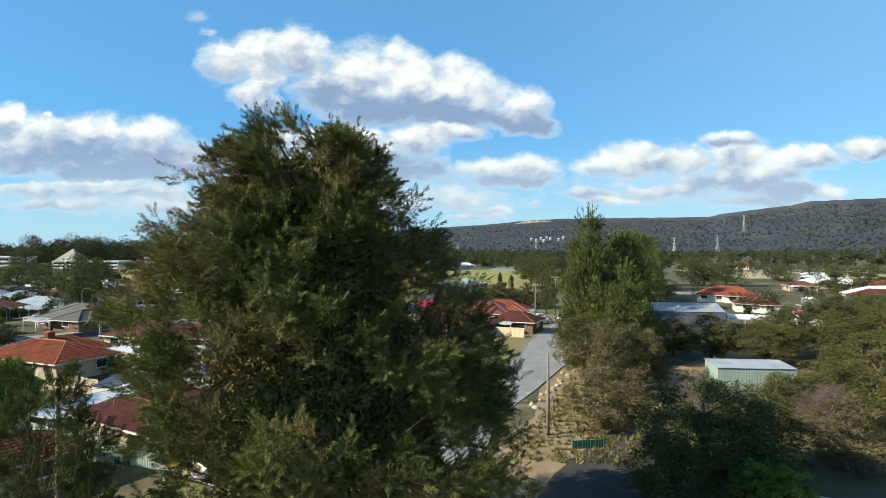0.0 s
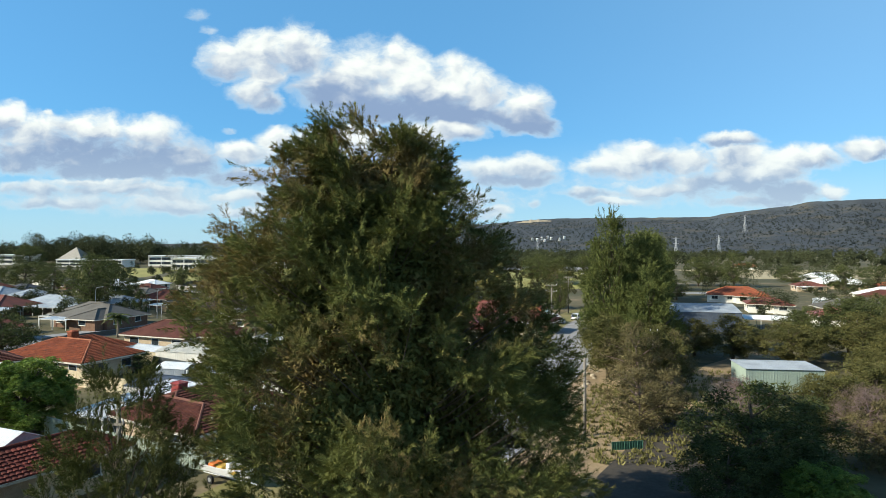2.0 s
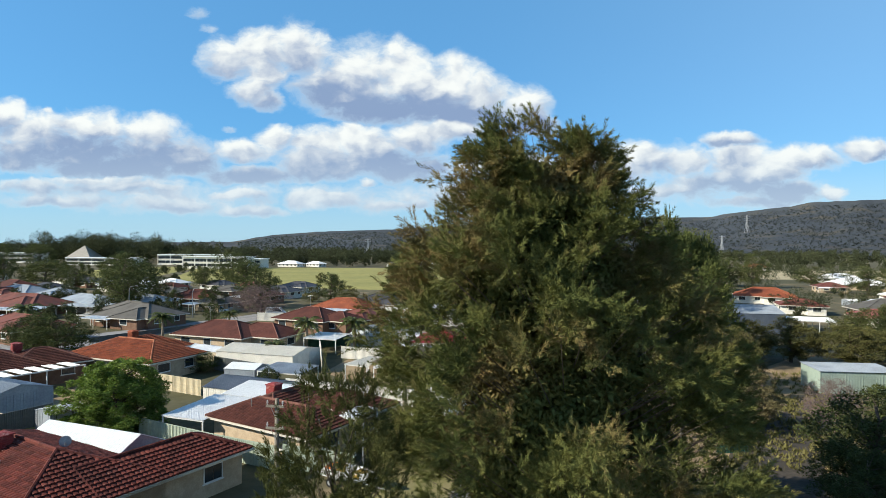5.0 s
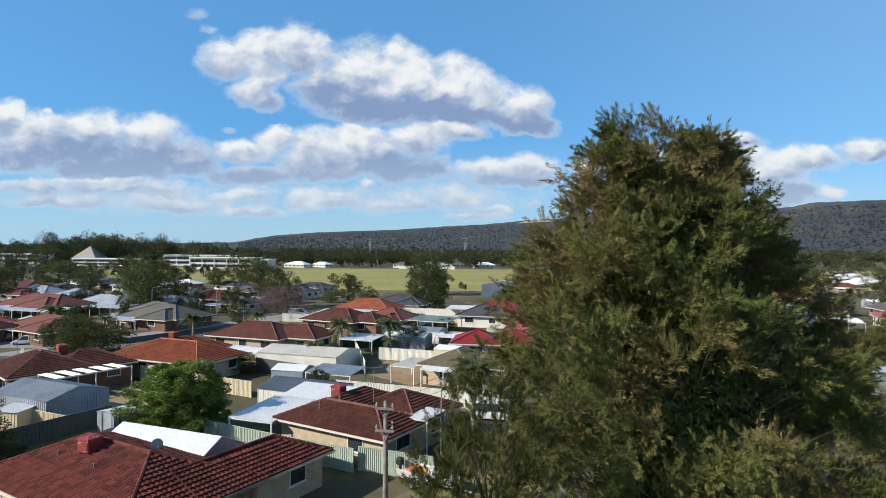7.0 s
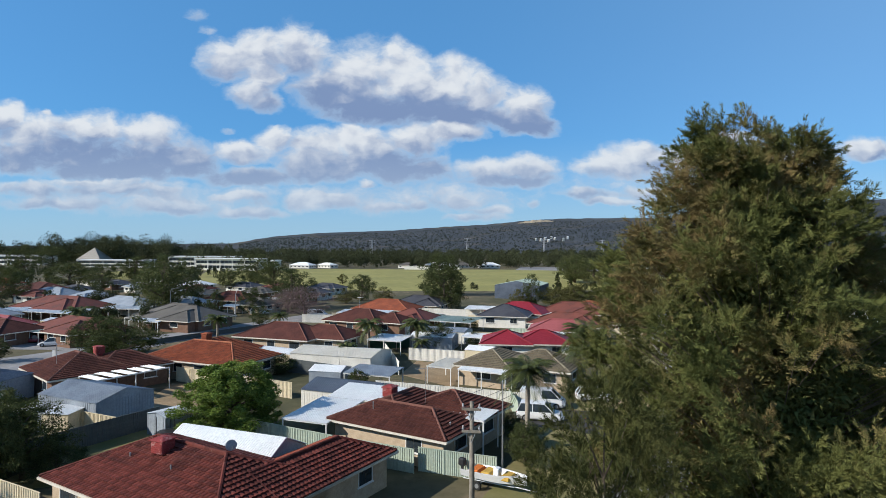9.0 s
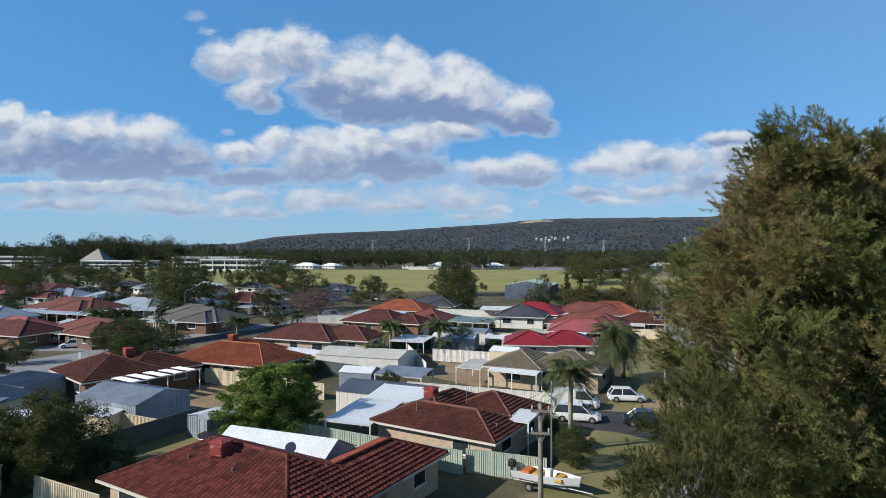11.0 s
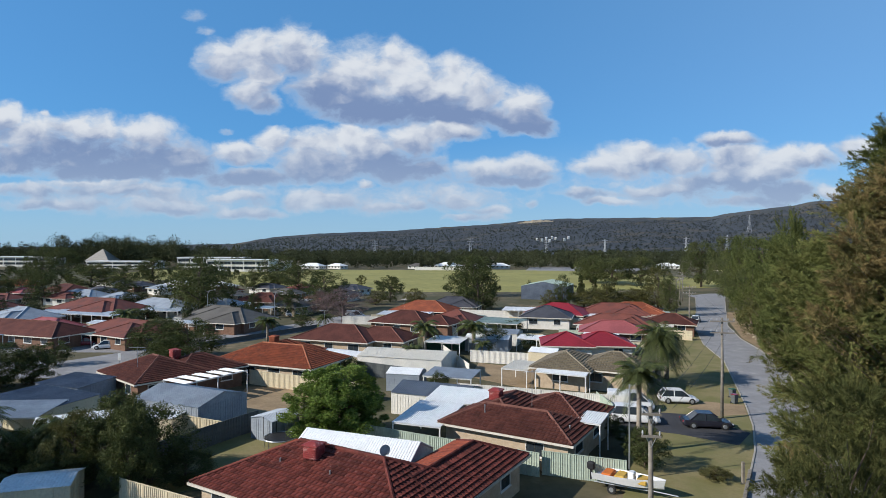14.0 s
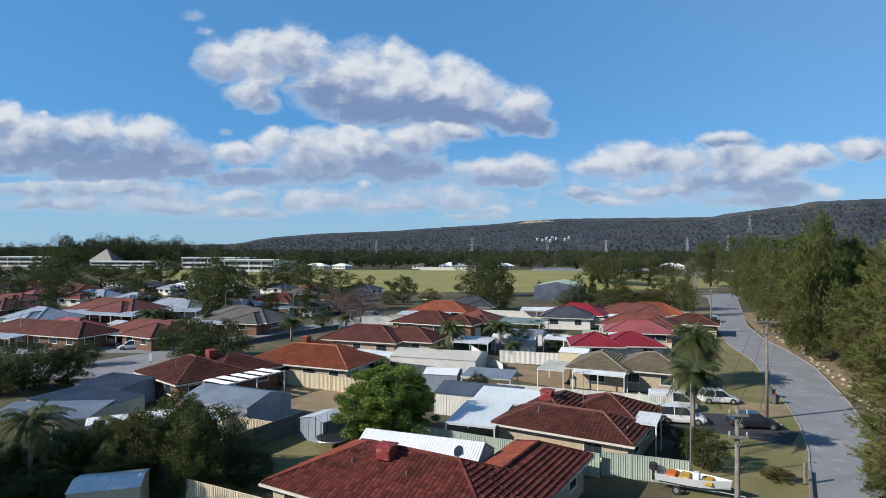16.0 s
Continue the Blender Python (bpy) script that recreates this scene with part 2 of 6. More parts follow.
M["terracotta"] = material("terracotta", (0.30, 0.088, 0.044), (0.215, 0.062, 0.034), 0.6, 0.8, fine=6, spots=((0.13, 0.052, 0.036), 1.3, 0.40), vary=0.18, bump=0.3, spec=0.15)
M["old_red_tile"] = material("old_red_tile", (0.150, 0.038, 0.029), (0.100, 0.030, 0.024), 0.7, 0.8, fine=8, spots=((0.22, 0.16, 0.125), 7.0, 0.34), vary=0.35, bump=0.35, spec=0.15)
M["orange_red_tile"] = material("orange_red_tile", (0.30, 0.078, 0.043), (0.23, 0.06, 0.036), 0.7, 0.8, fine=8, vary=0.15, bump=0.3, spec=0.15)
M["brown_tile"] = material("brown_tile", (0.115, 0.042, 0.032), (0.08, 0.03, 0.024), 0.6, 0.8, fine=6, vary=0.18, bump=0.3, spec=0.15)
M["cap_terracotta"] = material("cap_terracotta", (0.40, 0.15, 0.075), (0.31, 0.10, 0.05), 1.5, 0.8, fine=9, vary=0.1)
M["cap_brown"] = material("cap_brown", (0.20, 0.085, 0.062), (0.14, 0.06, 0.045), 1.5, 0.8, fine=9, vary=0.1)
M["cap_olive"] = material("cap_olive", (0.27, 0.225, 0.16), (0.21, 0.175, 0.12), 1.5, 0.8, fine=9, vary=0.1)
M["grey_tile"] = material("grey_tile", (0.13, 0.12, 0.105), (0.10, 0.09, 0.08), 0.5, 0.7, fine=6, vary=0.15)
M["olive_tile"] = material("olive_tile", (0.20, 0.165, 0.11), (0.16, 0.13, 0.09), 0.5, 0.7, fine=6, vary=0.12)
M["dark_tile"] = material("dark_tile", (0.075, 0.075, 0.085), (0.05, 0.05, 0.06), 0.5, 0.6, vary=0.12)
M["red_metal"] = material("red_metal", (0.27, 0.022, 0.034), (0.21, 0.018, 0.028), 0.3, 0.55, fine=4)
M["pink_metal"] = material("pink_metal", (0.36, 0.10, 0.10), (0.28, 0.08, 0.08), 0.3, 0.5, fine=4)
M["white_metal"] = material("white_metal", (0.88, 0.885, 0.885), (0.82, 0.825, 0.825), 0.4, 0.6, fine=5, spots=((0.68, 0.66, 0.63), 0.9, 0.26), spec=0.15)
M["cream_metal"] = material("cream_metal", (0.80, 0.74, 0.63), (0.72, 0.66, 0.55), 0.4, 0.5, fine=5)
M["zinc"] = material("zinc", (0.36, 0.40, 0.45), (0.28, 0.31, 0.35), 0.5, 0.55, metal=0.15, fine=6)
M["blue_metal"] = material("blue_metal", (0.13, 0.155, 0.20), (0.09, 0.11, 0.145), 0.4, 0.55, metal=0.1, fine=5)
M["green_metal"] = material("green_metal", (0.36, 0.44, 0.38), (0.29, 0.36, 0.31), 0.4, 0.5, fine=5)
M["fence_green"] = material("fence_green", (0.46, 0.52, 0.42), (0.38, 0.44, 0.36), 0.6, 0.5, fine=7)
M["fence_cream"] = material("fence_cream", (0.72, 0.62, 0.43), (0.62, 0.53, 0.37), 0.6, 0.6, fine=7, spec=0.15)
M["fence_white"] = material("fence_white", (0.80, 0.77, 0.70), (0.72, 0.69, 0.62), 0.6, 0.6, fine=7, spec=0.15)
M["fence_dark"] = material("fence_dark", (0.12, 0.13, 0.13), (0.09, 0.10, 0.10), 0.6, 0.6, fine=7)
M["brick_brown"] = material("brick_brown", (0.21, 0.12, 0.08), (0.16, 0.09, 0.06), 2.0, 0.9, fine=14, bump=0.4)
M["brick_cream"] = material("brick_cream", (0.52, 0.41, 0.29), (0.43, 0.33, 0.23), 2.0, 0.9, fine=14, bump=0.4)
M["render_white"] = material("render_white", (0.78, 0.75, 0.68), (0.70, 0.67, 0.60), 0.8, 0.85, bump=0.1)
M["fascia"] = material("fascia", (0.68, 0.63, 0.54), (0.58, 0.53, 0.45), 1.0, 0.6)
M["trim_white"] = material("trim_white", (0.78, 0.77, 0.74), (0.68, 0.67, 0.64), 1.5, 0.5)
M["glass"] = material("glass", (0.035, 0.045, 0.055), (0.02, 0.028, 0.035), 0.5, 0.12, spec=0.7)
M["wood_grey"] = material("wood_grey", (0.27, 0.24, 0.20), (0.19, 0.165, 0.135), 3.0, 0.9, fine=30, bump=0.5)
M["wood_post"] = material("wood_post", (0.26, 0.20, 0.13), (0.18, 0.135, 0.085), 3.0, 0.9, fine=30, bump=0.5)
M["bark"] = material("bark", (0.13, 0.10, 0.075), (0.085, 0.065, 0.05), 2.0, 0.95, fine=16, bump=0.8)
M["pale_bark"] = material("pale_bark", (0.36, 0.31, 0.25), (0.24, 0.20, 0.16), 2.0, 0.95, fine=16, bump=0.6)
M["steel"] = material("steel", (0.45, 0.46, 0.47), (0.36, 0.37, 0.38), 2.0, 0.45, metal=0.7)
M["dark"] = material("dark", (0.03, 0.03, 0.032), (0.02, 0.02, 0.022), 2.0, 0.6)
M["porcelain"] = material("porcelain", (0.55, 0.55, 0.55), (0.4, 0.4, 0.42), 4.0, 0.3)
M["car_white"] = material("car_white", (0.80, 0.80, 0.80), (0.74, 0.74, 0.74), 1.0, 0.25, spec=0.5)
M["car_dark"] = material("car_dark", (0.025, 0.025, 0.035), (0.02, 0.02, 0.028), 1.0, 0.2, spec=0.5)
M["car_red"] = material("car_red", (0.25, 0.02, 0.03), (0.2, 0.015, 0.025), 1.0, 0.25, spec=0.5)
M["car_blue"] = material("car_blue", (0.03, 0.05, 0.16), (0.025, 0.04, 0.12), 1.0, 0.25, spec=0.5)
M["tyre"] = material("tyre", (0.02, 0.02, 0.02), (0.03, 0.03, 0.03), 5.0, 0.9)
M["yellow_seat"] = material("yellow_seat", (0.62, 0.40, 0.08), (0.5, 0.3, 0.06), 3.0, 0.7)
M["orange"] = material("orange", (0.65, 0.18, 0.03), (0.5, 0.13, 0.03), 3.0, 0.7)
M["red_cooler"] = material("red_cooler", (0.30, 0.05, 0.045), (0.22, 0.035, 0.035), 1.5, 0.6, spots=((0.42, 0.25, 0.22), 2.0, 0.4))
M["net_green"] = material("net_green", (0.05, 0.14, 0.10), (0.035, 0.10, 0.07), 2.0, 0.8)
M["leaf_casuarina"] = material("leaf_casuarina", (0.158, 0.166, 0.054), (0.096, 0.111, 0.036), 0.3, 0.8, fine=1.2, vary=0.22, leaf=0.08, spots=((0.205, 0.150, 0.068), 0.17, 0.44), spec=0.05)
M["leaf_bright"] = material("leaf_bright", (0.19, 0.25, 0.055), (0.115, 0.17, 0.036), 0.8, 0.65, fine=2.0, vary=0.4, leaf=0.2, spec=0.15)
M["leaf_gum"] = material("leaf_gum", (0.112, 0.122, 0.044), (0.068, 0.080, 0.030), 0.3, 0.75, fine=1.0, vary=0.4, leaf=0.12, spec=0.12)
M["leaf_olive"] = material("leaf_olive", (0.135, 0.125, 0.046), (0.08, 0.08, 0.03), 0.3, 0.8, fine=1.0, vary=0.4, leaf=0.12, spec=0.08)
M["leaf_dry"] = material("leaf_dry", (0.17, 0.14, 0.07), (0.105, 0.09, 0.046), 0.4, 0.85, fine=1.2, vary=0.4, leaf=0.12, spec=0.08)
M["leaf_dark"] = material("leaf_dark", (0.085, 0.098, 0.034), (0.05, 0.062, 0.023), 0.4, 0.75, fine=1.2, vary=0.45, leaf=0.12, spec=0.12)
M["leaf_palm"] = material("leaf_palm", (0.11, 0.125, 0.04), (0.07, 0.085, 0.028), 0.6, 0.6, fine=2.0, vary=0.4, leaf=0.25, spec=0.3)
M["twig"] = material("twig", (0.20, 0.14, 0.13), (0.14, 0.10, 0.09), 1.0, 0.95, vary=0.3)
M["far_trees"] = material("far_trees", (0.080, 0.085, 0.042), (0.048, 0.056, 0.030), 0.02, 0.9, fine=0.3, vary=0.3, spec=0.1, leaf=0.1, coords="World")
# the hill slopes carry the blue of aerial haze in their base colour
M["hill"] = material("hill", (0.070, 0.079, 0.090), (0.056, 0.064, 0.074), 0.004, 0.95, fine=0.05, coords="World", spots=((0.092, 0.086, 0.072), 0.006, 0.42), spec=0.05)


# ---- mesh tools ----
class Shape:
    """Points and faces of one mesh, gathered from boxes, rods and sheets."""

    def __init__(self):
        self.v, self.f = [], []

    def add(self, points, faces):
        n = len(self.v)
        self.v += [tuple(p) for p in points]
        self.f += [tuple(n + i for i in f) for f in faces]
        return self

    def box(self, x0, x1, y0, y1, z0, z1, bevel=0.0):
        if not bevel:
            return self.add([(x, y, z) for z in (z0, z1) for x, y in ((x0, y0), (x1, y0), (x1, y1), (x0, y1))],
                            [(3, 2, 1, 0), (4, 5, 6, 7), (0, 1, 5, 4), (1, 2, 6, 5), (2, 3, 7, 6), (3, 0, 4, 7)])
        rings = []
        for z, i in ((z0, bevel), (z0 + bevel, 0), (z1 - bevel, 0), (z1, bevel)):
            rings.append([(x0 + i + bevel, y0 + i, z), (x1 - i - bevel, y0 + i, z), (x1 - i, y0 + i + bevel, z), (x1 - i, y1 - i - bevel, z),
                          (x1 - i - bevel, y1 - i, z), (x0 + i + bevel, y1 - i, z), (x0 + i, y1 - i - bevel, z), (x0 + i, y0 + i + bevel, z)])
        return self.loft(rings)

    def loft(self, rings, close=True):
        n, k = len(self.v), len(rings[0])
        for r in rings:
            self.v += [tuple(p) for p in r]
        for j in range(len(rings) - 1):
            for i in range(k):
                a, b = n + j * k + i, n + j * k + (i + 1) % k
                self.f.append((a, b, b + k, a + k))
        if close:
            self.f.append(tuple(n + i for i in reversed(range(k))))
            self.f.append(tuple(n + (len(rings) - 1) * k + i for i in range(k)))
        return self

    def rod(self, p0, p1, r0, r1=None, seg=8):
        p0, p1 = Vector(p0), Vector(p1)
        r1 = r0 if r1 is None else r1
        d = (p1 - p0).normalized()
        s = d.orthogonal().normalized()
        t = d.cross(s)
        return self.loft([[p + (s * math.cos(a) + t * math.sin(a)) * r for a in (2 * math.pi * i / seg for i in range(seg))] for p, r in ((p0, r0), (p1, r1))])

    def pipe(self, points, radii, seg=8):
        points = [Vector(p) for p in points]
        rings, s = [], None
        for i, p in enumerate(points):
            d = (points[min(i + 1, len(points) - 1)] - points[max(i - 1, 0)]).normalized()
            s = d.orthogonal().normalized() if s is None else (s - d * s.dot(d)).normalized()
            t = d.cross(s)
            rings.append([p + (s * math.cos(a) + t * math.sin(a)) * radii[i] for a in (2 * math.pi * j / seg for j in range(seg))])
        return self.loft(rings)

    def mesh(self, name, mat, smooth=False):
        me = bpy.data.meshes.new(name)
        me.from_pydata(self.v, [], self.f)
        me.materials.append(mat)
        if smooth:
            me.polygons.foreach_set("use_smooth", [True] * len(me.polygons))
        me.update()
        return me


def part(name, shape, mat, parent=None, label="", smooth=False, m=None, kind=""):
    """One mesh object under a thing or a part."""
    me = shape if isinstance(shape, bpy.types.Mesh) else shape.mesh(name, M[mat], smooth)
    ob = new(name, me)
    ob.parent = parent
    if m is not None:
        ob.matrix_basis = m
    return tagged(ob, label, kind=kind)


def thing(name, m, label, category, group="", kind=""):
    ob = new(name)
    ob.matrix_basis = m
    return tagged(ob, label, category, group, kind)


def solid(name, shape, mat, label, category, group="", kind="", m=None, smooth=False):
    ob = part(name, shape, mat, None, label, smooth, m)
    return tagged(ob, "", category, group, kind)


def soup(name, quads, mat):
    """A mesh of loose leaves from an array (n, corners, 3)."""
    n, k = quads.shape[:2]
    me = bpy.data.meshes.new(name)
    me.vertices.add(n * k), me.loops.add(n * k), me.polygons.add(n)
    me.vertices.foreach_set("co", quads.reshape(-1).astype(np.float32))
    me.loops.foreach_set("vertex_index", np.arange(n * k, dtype=np.int32))
    me.polygons.foreach_set("loop_start", np.arange(0, n * k, k, dtype=np.int32))
    me.materials.append(M[mat])
    me.update(calc_edges=True)
    return me

# ---- plants ----
def sprays(rng, centres, radii, count, length, width, droop=0.0, up=0.0):
    """Leaves round each centre, pointing outwards; (n, 3, 3)."""
    n = len(centres) * count
    c, r = np.repeat(centres, count, 0), np.repeat(radii, count)[:, None]
    d = rng.normal(size=(n, 3))
    d /= np.linalg.norm(d, axis=1)[:, None]
    p = c + d * r * rng.uniform(0.25, 1.0, (n, 1)) ** 0.6
    way = d + rng.normal(scale=0.6, size=(n, 3)) + np.array([0, 0, up - droop])
    way /= np.linalg.norm(way, axis=1)[:, None]
    side = np.cross(way, rng.normal(size=(n, 3)))
    side /= np.linalg.norm(side, axis=1)[:, None] + 1e-9
    ln, wd = length * rng.uniform(0.6, 1.4, (n, 1)), width * rng.uniform(0.6, 1.4, (n, 1))
    a, b = p - way * ln * 0.5, p + way * ln * 0.5
    return np.stack([a + side * wd / 2, a - side * wd / 2, b], 1)


def plumes(rng, base, way, length, count, needle, width, face, spread=0.17):
    """Feathery sprays: needles brushed along an axis from each base; (n, 3, 3)."""
    n = len(base) * count
    w = way / (np.linalg.norm(way, axis=1)[:, None] + 1e-9)
    b, w, ln = np.repeat(base, count, 0), np.repeat(w, count, 0), np.repeat(length, count)[:, None]
    q = rng.uniform(0, 1, (n, 1)) ** 0.8
    out = rng.normal(size=(n, 3))
    out -= w * (out * w).sum(1)[:, None]
    out /= np.linalg.norm(out, axis=1)[:, None] + 1e-9
    p = b + w * ln * q + out * ln * spread * rng.uniform(0, 1, (n, 1)) * (1.1 - 0.75 * q)
    d = w * 0.85 + out * rng.uniform(0.1, 0.75, (n, 1)) + np.array([0, 0, -0.12])
    d /= np.linalg.norm(d, axis=1)[:, None]
    side = np.cross(d, np.repeat(face, count, 0) + out * 0.5 + rng.normal(0, 0.3, (n, 3)))
    side /= np.linalg.norm(side, axis=1)[:, None] + 1e-9
    nl, wd = needle * rng.uniform(0.6, 1.35, (n, 1)), width * rng.uniform(0.7, 1.3, (n, 1))
    return np.stack([p + side * wd / 2, p - side * wd / 2, p + d * nl], 1)


def feathered(rng, centres, radii, each, count, reach, needle, width, up=0.5):
    """Plumes standing out of clumps, away from the crown's axis and upwards."""
    c, r = np.repeat(centres, each, 0), np.repeat(radii, each)[:, None]
    away = c * np.array([1, 1, 0])
    away /= np.linalg.norm(away, axis=1)[:, None] + 0.6
    off = rng.normal(size=c.shape)
    off /= np.linalg.norm(off, axis=1)[:, None]
    base = c + off * r * rng.uniform(0, 0.8, (len(c), 1))
    way = away * 0.8 + off * 0.7 + rng.normal(0, 0.3, c.shape) + np.array([0, 0, up])
    return plumes(rng, base, way, reach * rng.uniform(0.6, 1.3, len(c)), count, needle, width, away + off * 0.4 + np.array([0, 0, 0.3]))


def crown_points(rng, n, height, radius, low, profile, lobes=0.22):
    """Clump centres in a crown: profile(h) is its half-width for h from 0 (low) to 1 (top)."""
    h = rng.uniform(0, 1, n * 3)
    w = np.array([profile(x) for x in h])
    keep = rng.uniform(0, 1, n * 3) < (w / w.max()) ** 1.3 + 0.05
    h, w = h[keep][:n], w[keep][:n]
    a = rng.uniform(0, 2 * math.pi, len(h))
    k = 1 + lobes * np.sin(a * 3 + h * 9 + rng.uniform(0, 6)) * np.cos(a * 2 - h * 7)
    q = rng.uniform(0.0, 1.0, len(h)) ** 0.45
    return np.stack([np.cos(a) * w * radius * q * k, np.sin(a) * w * radius * q * k, low + h * (height - low)], 1), w * radius


def limbs(shape, rng, trunk, tips, r0):
    for t in tips:
        t = Vector(t)
        base = trunk[min(len(trunk) - 1, max(1, int(len(trunk) * 0.75 * max(0.15, (t.z - 1.0) / (trunk[-1].z + 0.1)))))]
        mid = (base + t) / 2 + Vector((rng.normal(0, 0.2), rng.normal(0, 0.2), (t - base).length * 0.06))
        shape.pipe([base, mid, t], [r0 * 0.38, r0 * 0.2, r0 * 0.05], 5)


def tree_meshes(seed, height, radius, leaf, low=0.15, profile=None, clumps=60, count=90, clump_r=0.22, length=0.3, width=0.1, droop=0.0, up=0.0, bark="bark", trunk_r=None, lean=0.0, feather=None):
    rng = np.random.default_rng(seed)
    profile = profile or (lambda h: math.sin(math.pi * (0.12 + 0.82 * h)) ** 0.7)
    centres, _ = crown_points(rng, clumps, height, radius, low * height, profile)
    radii = radius * clump_r * rng.uniform(0.7, 1.3, len(centres))
    tris = sprays(rng, centres, radii, count, length, width, droop, up)
    if feather:
        each, per, reach = feather
        tris = np.concatenate([tris, feathered(rng, centres, radii, each, per, reach, length, width * 0.7)])
    leaves = soup("crown", tris, leaf)
    r0 = trunk_r or height * 0.022
    trunk = [Vector((rng.normal(0, 0.02) * height * i / 6 + lean * i / 6, rng.normal(0, 0.02) * height * i / 6, height * 0.82 * i / 6)) for i in range(7)]
    trunk[0] = Vector((0, 0, -0.1))
    s = Shape().pipe(trunk, [r0 * (1.15 - 0.95 * i / 6) for i in range(7)], 9)
    limbs(s, rng, trunk, centres[rng.permutation(len(centres))[: max(10, clumps // 4)]], r0)
    return leaves, s.mesh("trunk", M[bark], True)


def plant(name, meshes, x, y, label, category="tree", group="", turn=0.0, size=1.0, tall=1.0):
    t = thing(name, Matrix.Translation((x, y, 0)) @ Matrix.Rotation(turn, 4, "Z") @ Matrix.Diagonal((size, size, size * tall, 1)), label, category, group)
    part("crown", meshes[0], None, t)
    part("trunk", meshes[1], None, t)
    return t


def palm_meshes(seed, height, fronds, reach, trunk_r=0.2, skirt=False, leaf="leaf_palm"):
    rng = np.random.default_rng(seed)
    quads = []
    for i in range(fronds):
        a, lift = i * 2.4, rng.uniform(-0.4 if not skirt else -1.2, 1.3)
        r = reach * rng.uniform(0.75, 1.1)
        pts = []
        for k in range(9):
            q = k / 8
            pts.append(np.array([math.cos(a) * r * q * math.cos(lift * 0.6), math.sin(a) * r * q * math.cos(lift * 0.6), height + r * (math.sin(lift) * q * 0.95 - 0.62 * q * q)]))
        for k in range(8):
            d = (pts[k + 1] - pts[k]) / np.linalg.norm(pts[k + 1] - pts[k])
            side = np.cross(d, [0, 0, 1.0])
            side /= np.linalg.norm(side) + 1e-9
            quads.append([pts[k] - side * 0.03, pts[k + 1] - side * 0.03, pts[k + 1] + side * 0.03, pts[k] + side * 0.03])
            for j in range(3):
                p = pts[k] + (pts[k + 1] - pts[k]) * j / 3
                ln = r * 0.24 * (1 - (k / 8) ** 2 * 0.7) * rng.uniform(0.8, 1.2)
                for sgn in (-1, 1):
                    tip = p + (side * sgn * 0.85 + d * 0.6 + np.array([0, 0, -0.45])) * ln
                    quads.append([p, (p + tip) / 2 + d * 0.05, tip, (p + tip) / 2 - d * 0.05])
    s = Shape().pipe([(0, 0, -0.1), (0.05, 0, height * 0.4), (0, 0.03, height)], [trunk_r * 1.25, trunk_r, trunk_r * 0.9], 10)
    for k in range(int(height / 0.25)):
        s.pipe([(0.03, 0, 0.2 + k * 0.25), (0.03, 0, 0.26 + k * 0.25)], [trunk_r * 1.12, trunk_r * 1.02], 10)
    return soup("crown", np.array(quads), leaf), s.mesh("trunk", M["pale_bark"], True)

# ---- builders: houses, sheds, fences, poles, cars ----
GRID = -31.0


def roof_block(a0, a1, b0, b1, eave, slope, ends, lift=0.0):
    """Faces of a hipped or gabled roof over a rectangle; ends: (hip at low end, hip at high end). Returns [(polygon, eave direction)], ridge."""
    along_a = (a1 - a0) >= (b1 - b0)
    half = min(a1 - a0, b1 - b0) / 2
    top = eave + half * slope
    h0, h1 = (half * 0.999 if e else 0.0 for e in ends)
    if along_a:
        c = (b0 + b1) / 2
        r0, r1 = (a0 + h0, c, top), (a1 - h1, c, top)
        corners = [(a0, b0, eave), (a1, b0, eave), (a1, b1, eave), (a0, b1, eave)]
        faces = [[corners[0], corners[1], r1, r0], [corners[2], corners[3], r0, r1], [corners[3], corners[0], r0], [corners[1], corners[2], r1]]
    else:
        c = (a0 + a1) / 2
        r0, r1 = (c, b0 + h0, top), (c, b1 - h1, top)
        corners = [(a0, b0, eave), (a1, b0, eave), (a1, b1, eave), (a0, b1, eave)]
        faces = [[corners[1], corners[2], r1, r0], [corners[3], corners[0], r0, r1], [corners[0], corners[1], r0], [corners[2], corners[3], r1]]
    hips = [True, True, bool(ends[0]), bool(ends[1])]
    return faces, hips, (r0, r1), corners


def tile_shape(wide, deep):
    """One shallow barrel tile with its own front edge: x along the eave, y up the slope, z out of the roof."""
    v, f = [], []
    for yy, hh in ((-0.04, 0.16), (deep, 0.02)):
        for q, z in ((0.0, 0.0), (0.2, 0.8), (0.5, 1.0), (0.8, 0.8), (1.0, 0.0)):
            v.append(Vector((wide * q, yy, hh * 0.65 + z * 0.05)))
    for q in range(4):
        f.append((q, q + 1, q + 6, q + 5))
    v += [Vector((0, -0.04, 0)), Vector((wide, -0.04, 0))]
    f.append((10, 11, 4, 3, 2, 1, 0))
    return v, f


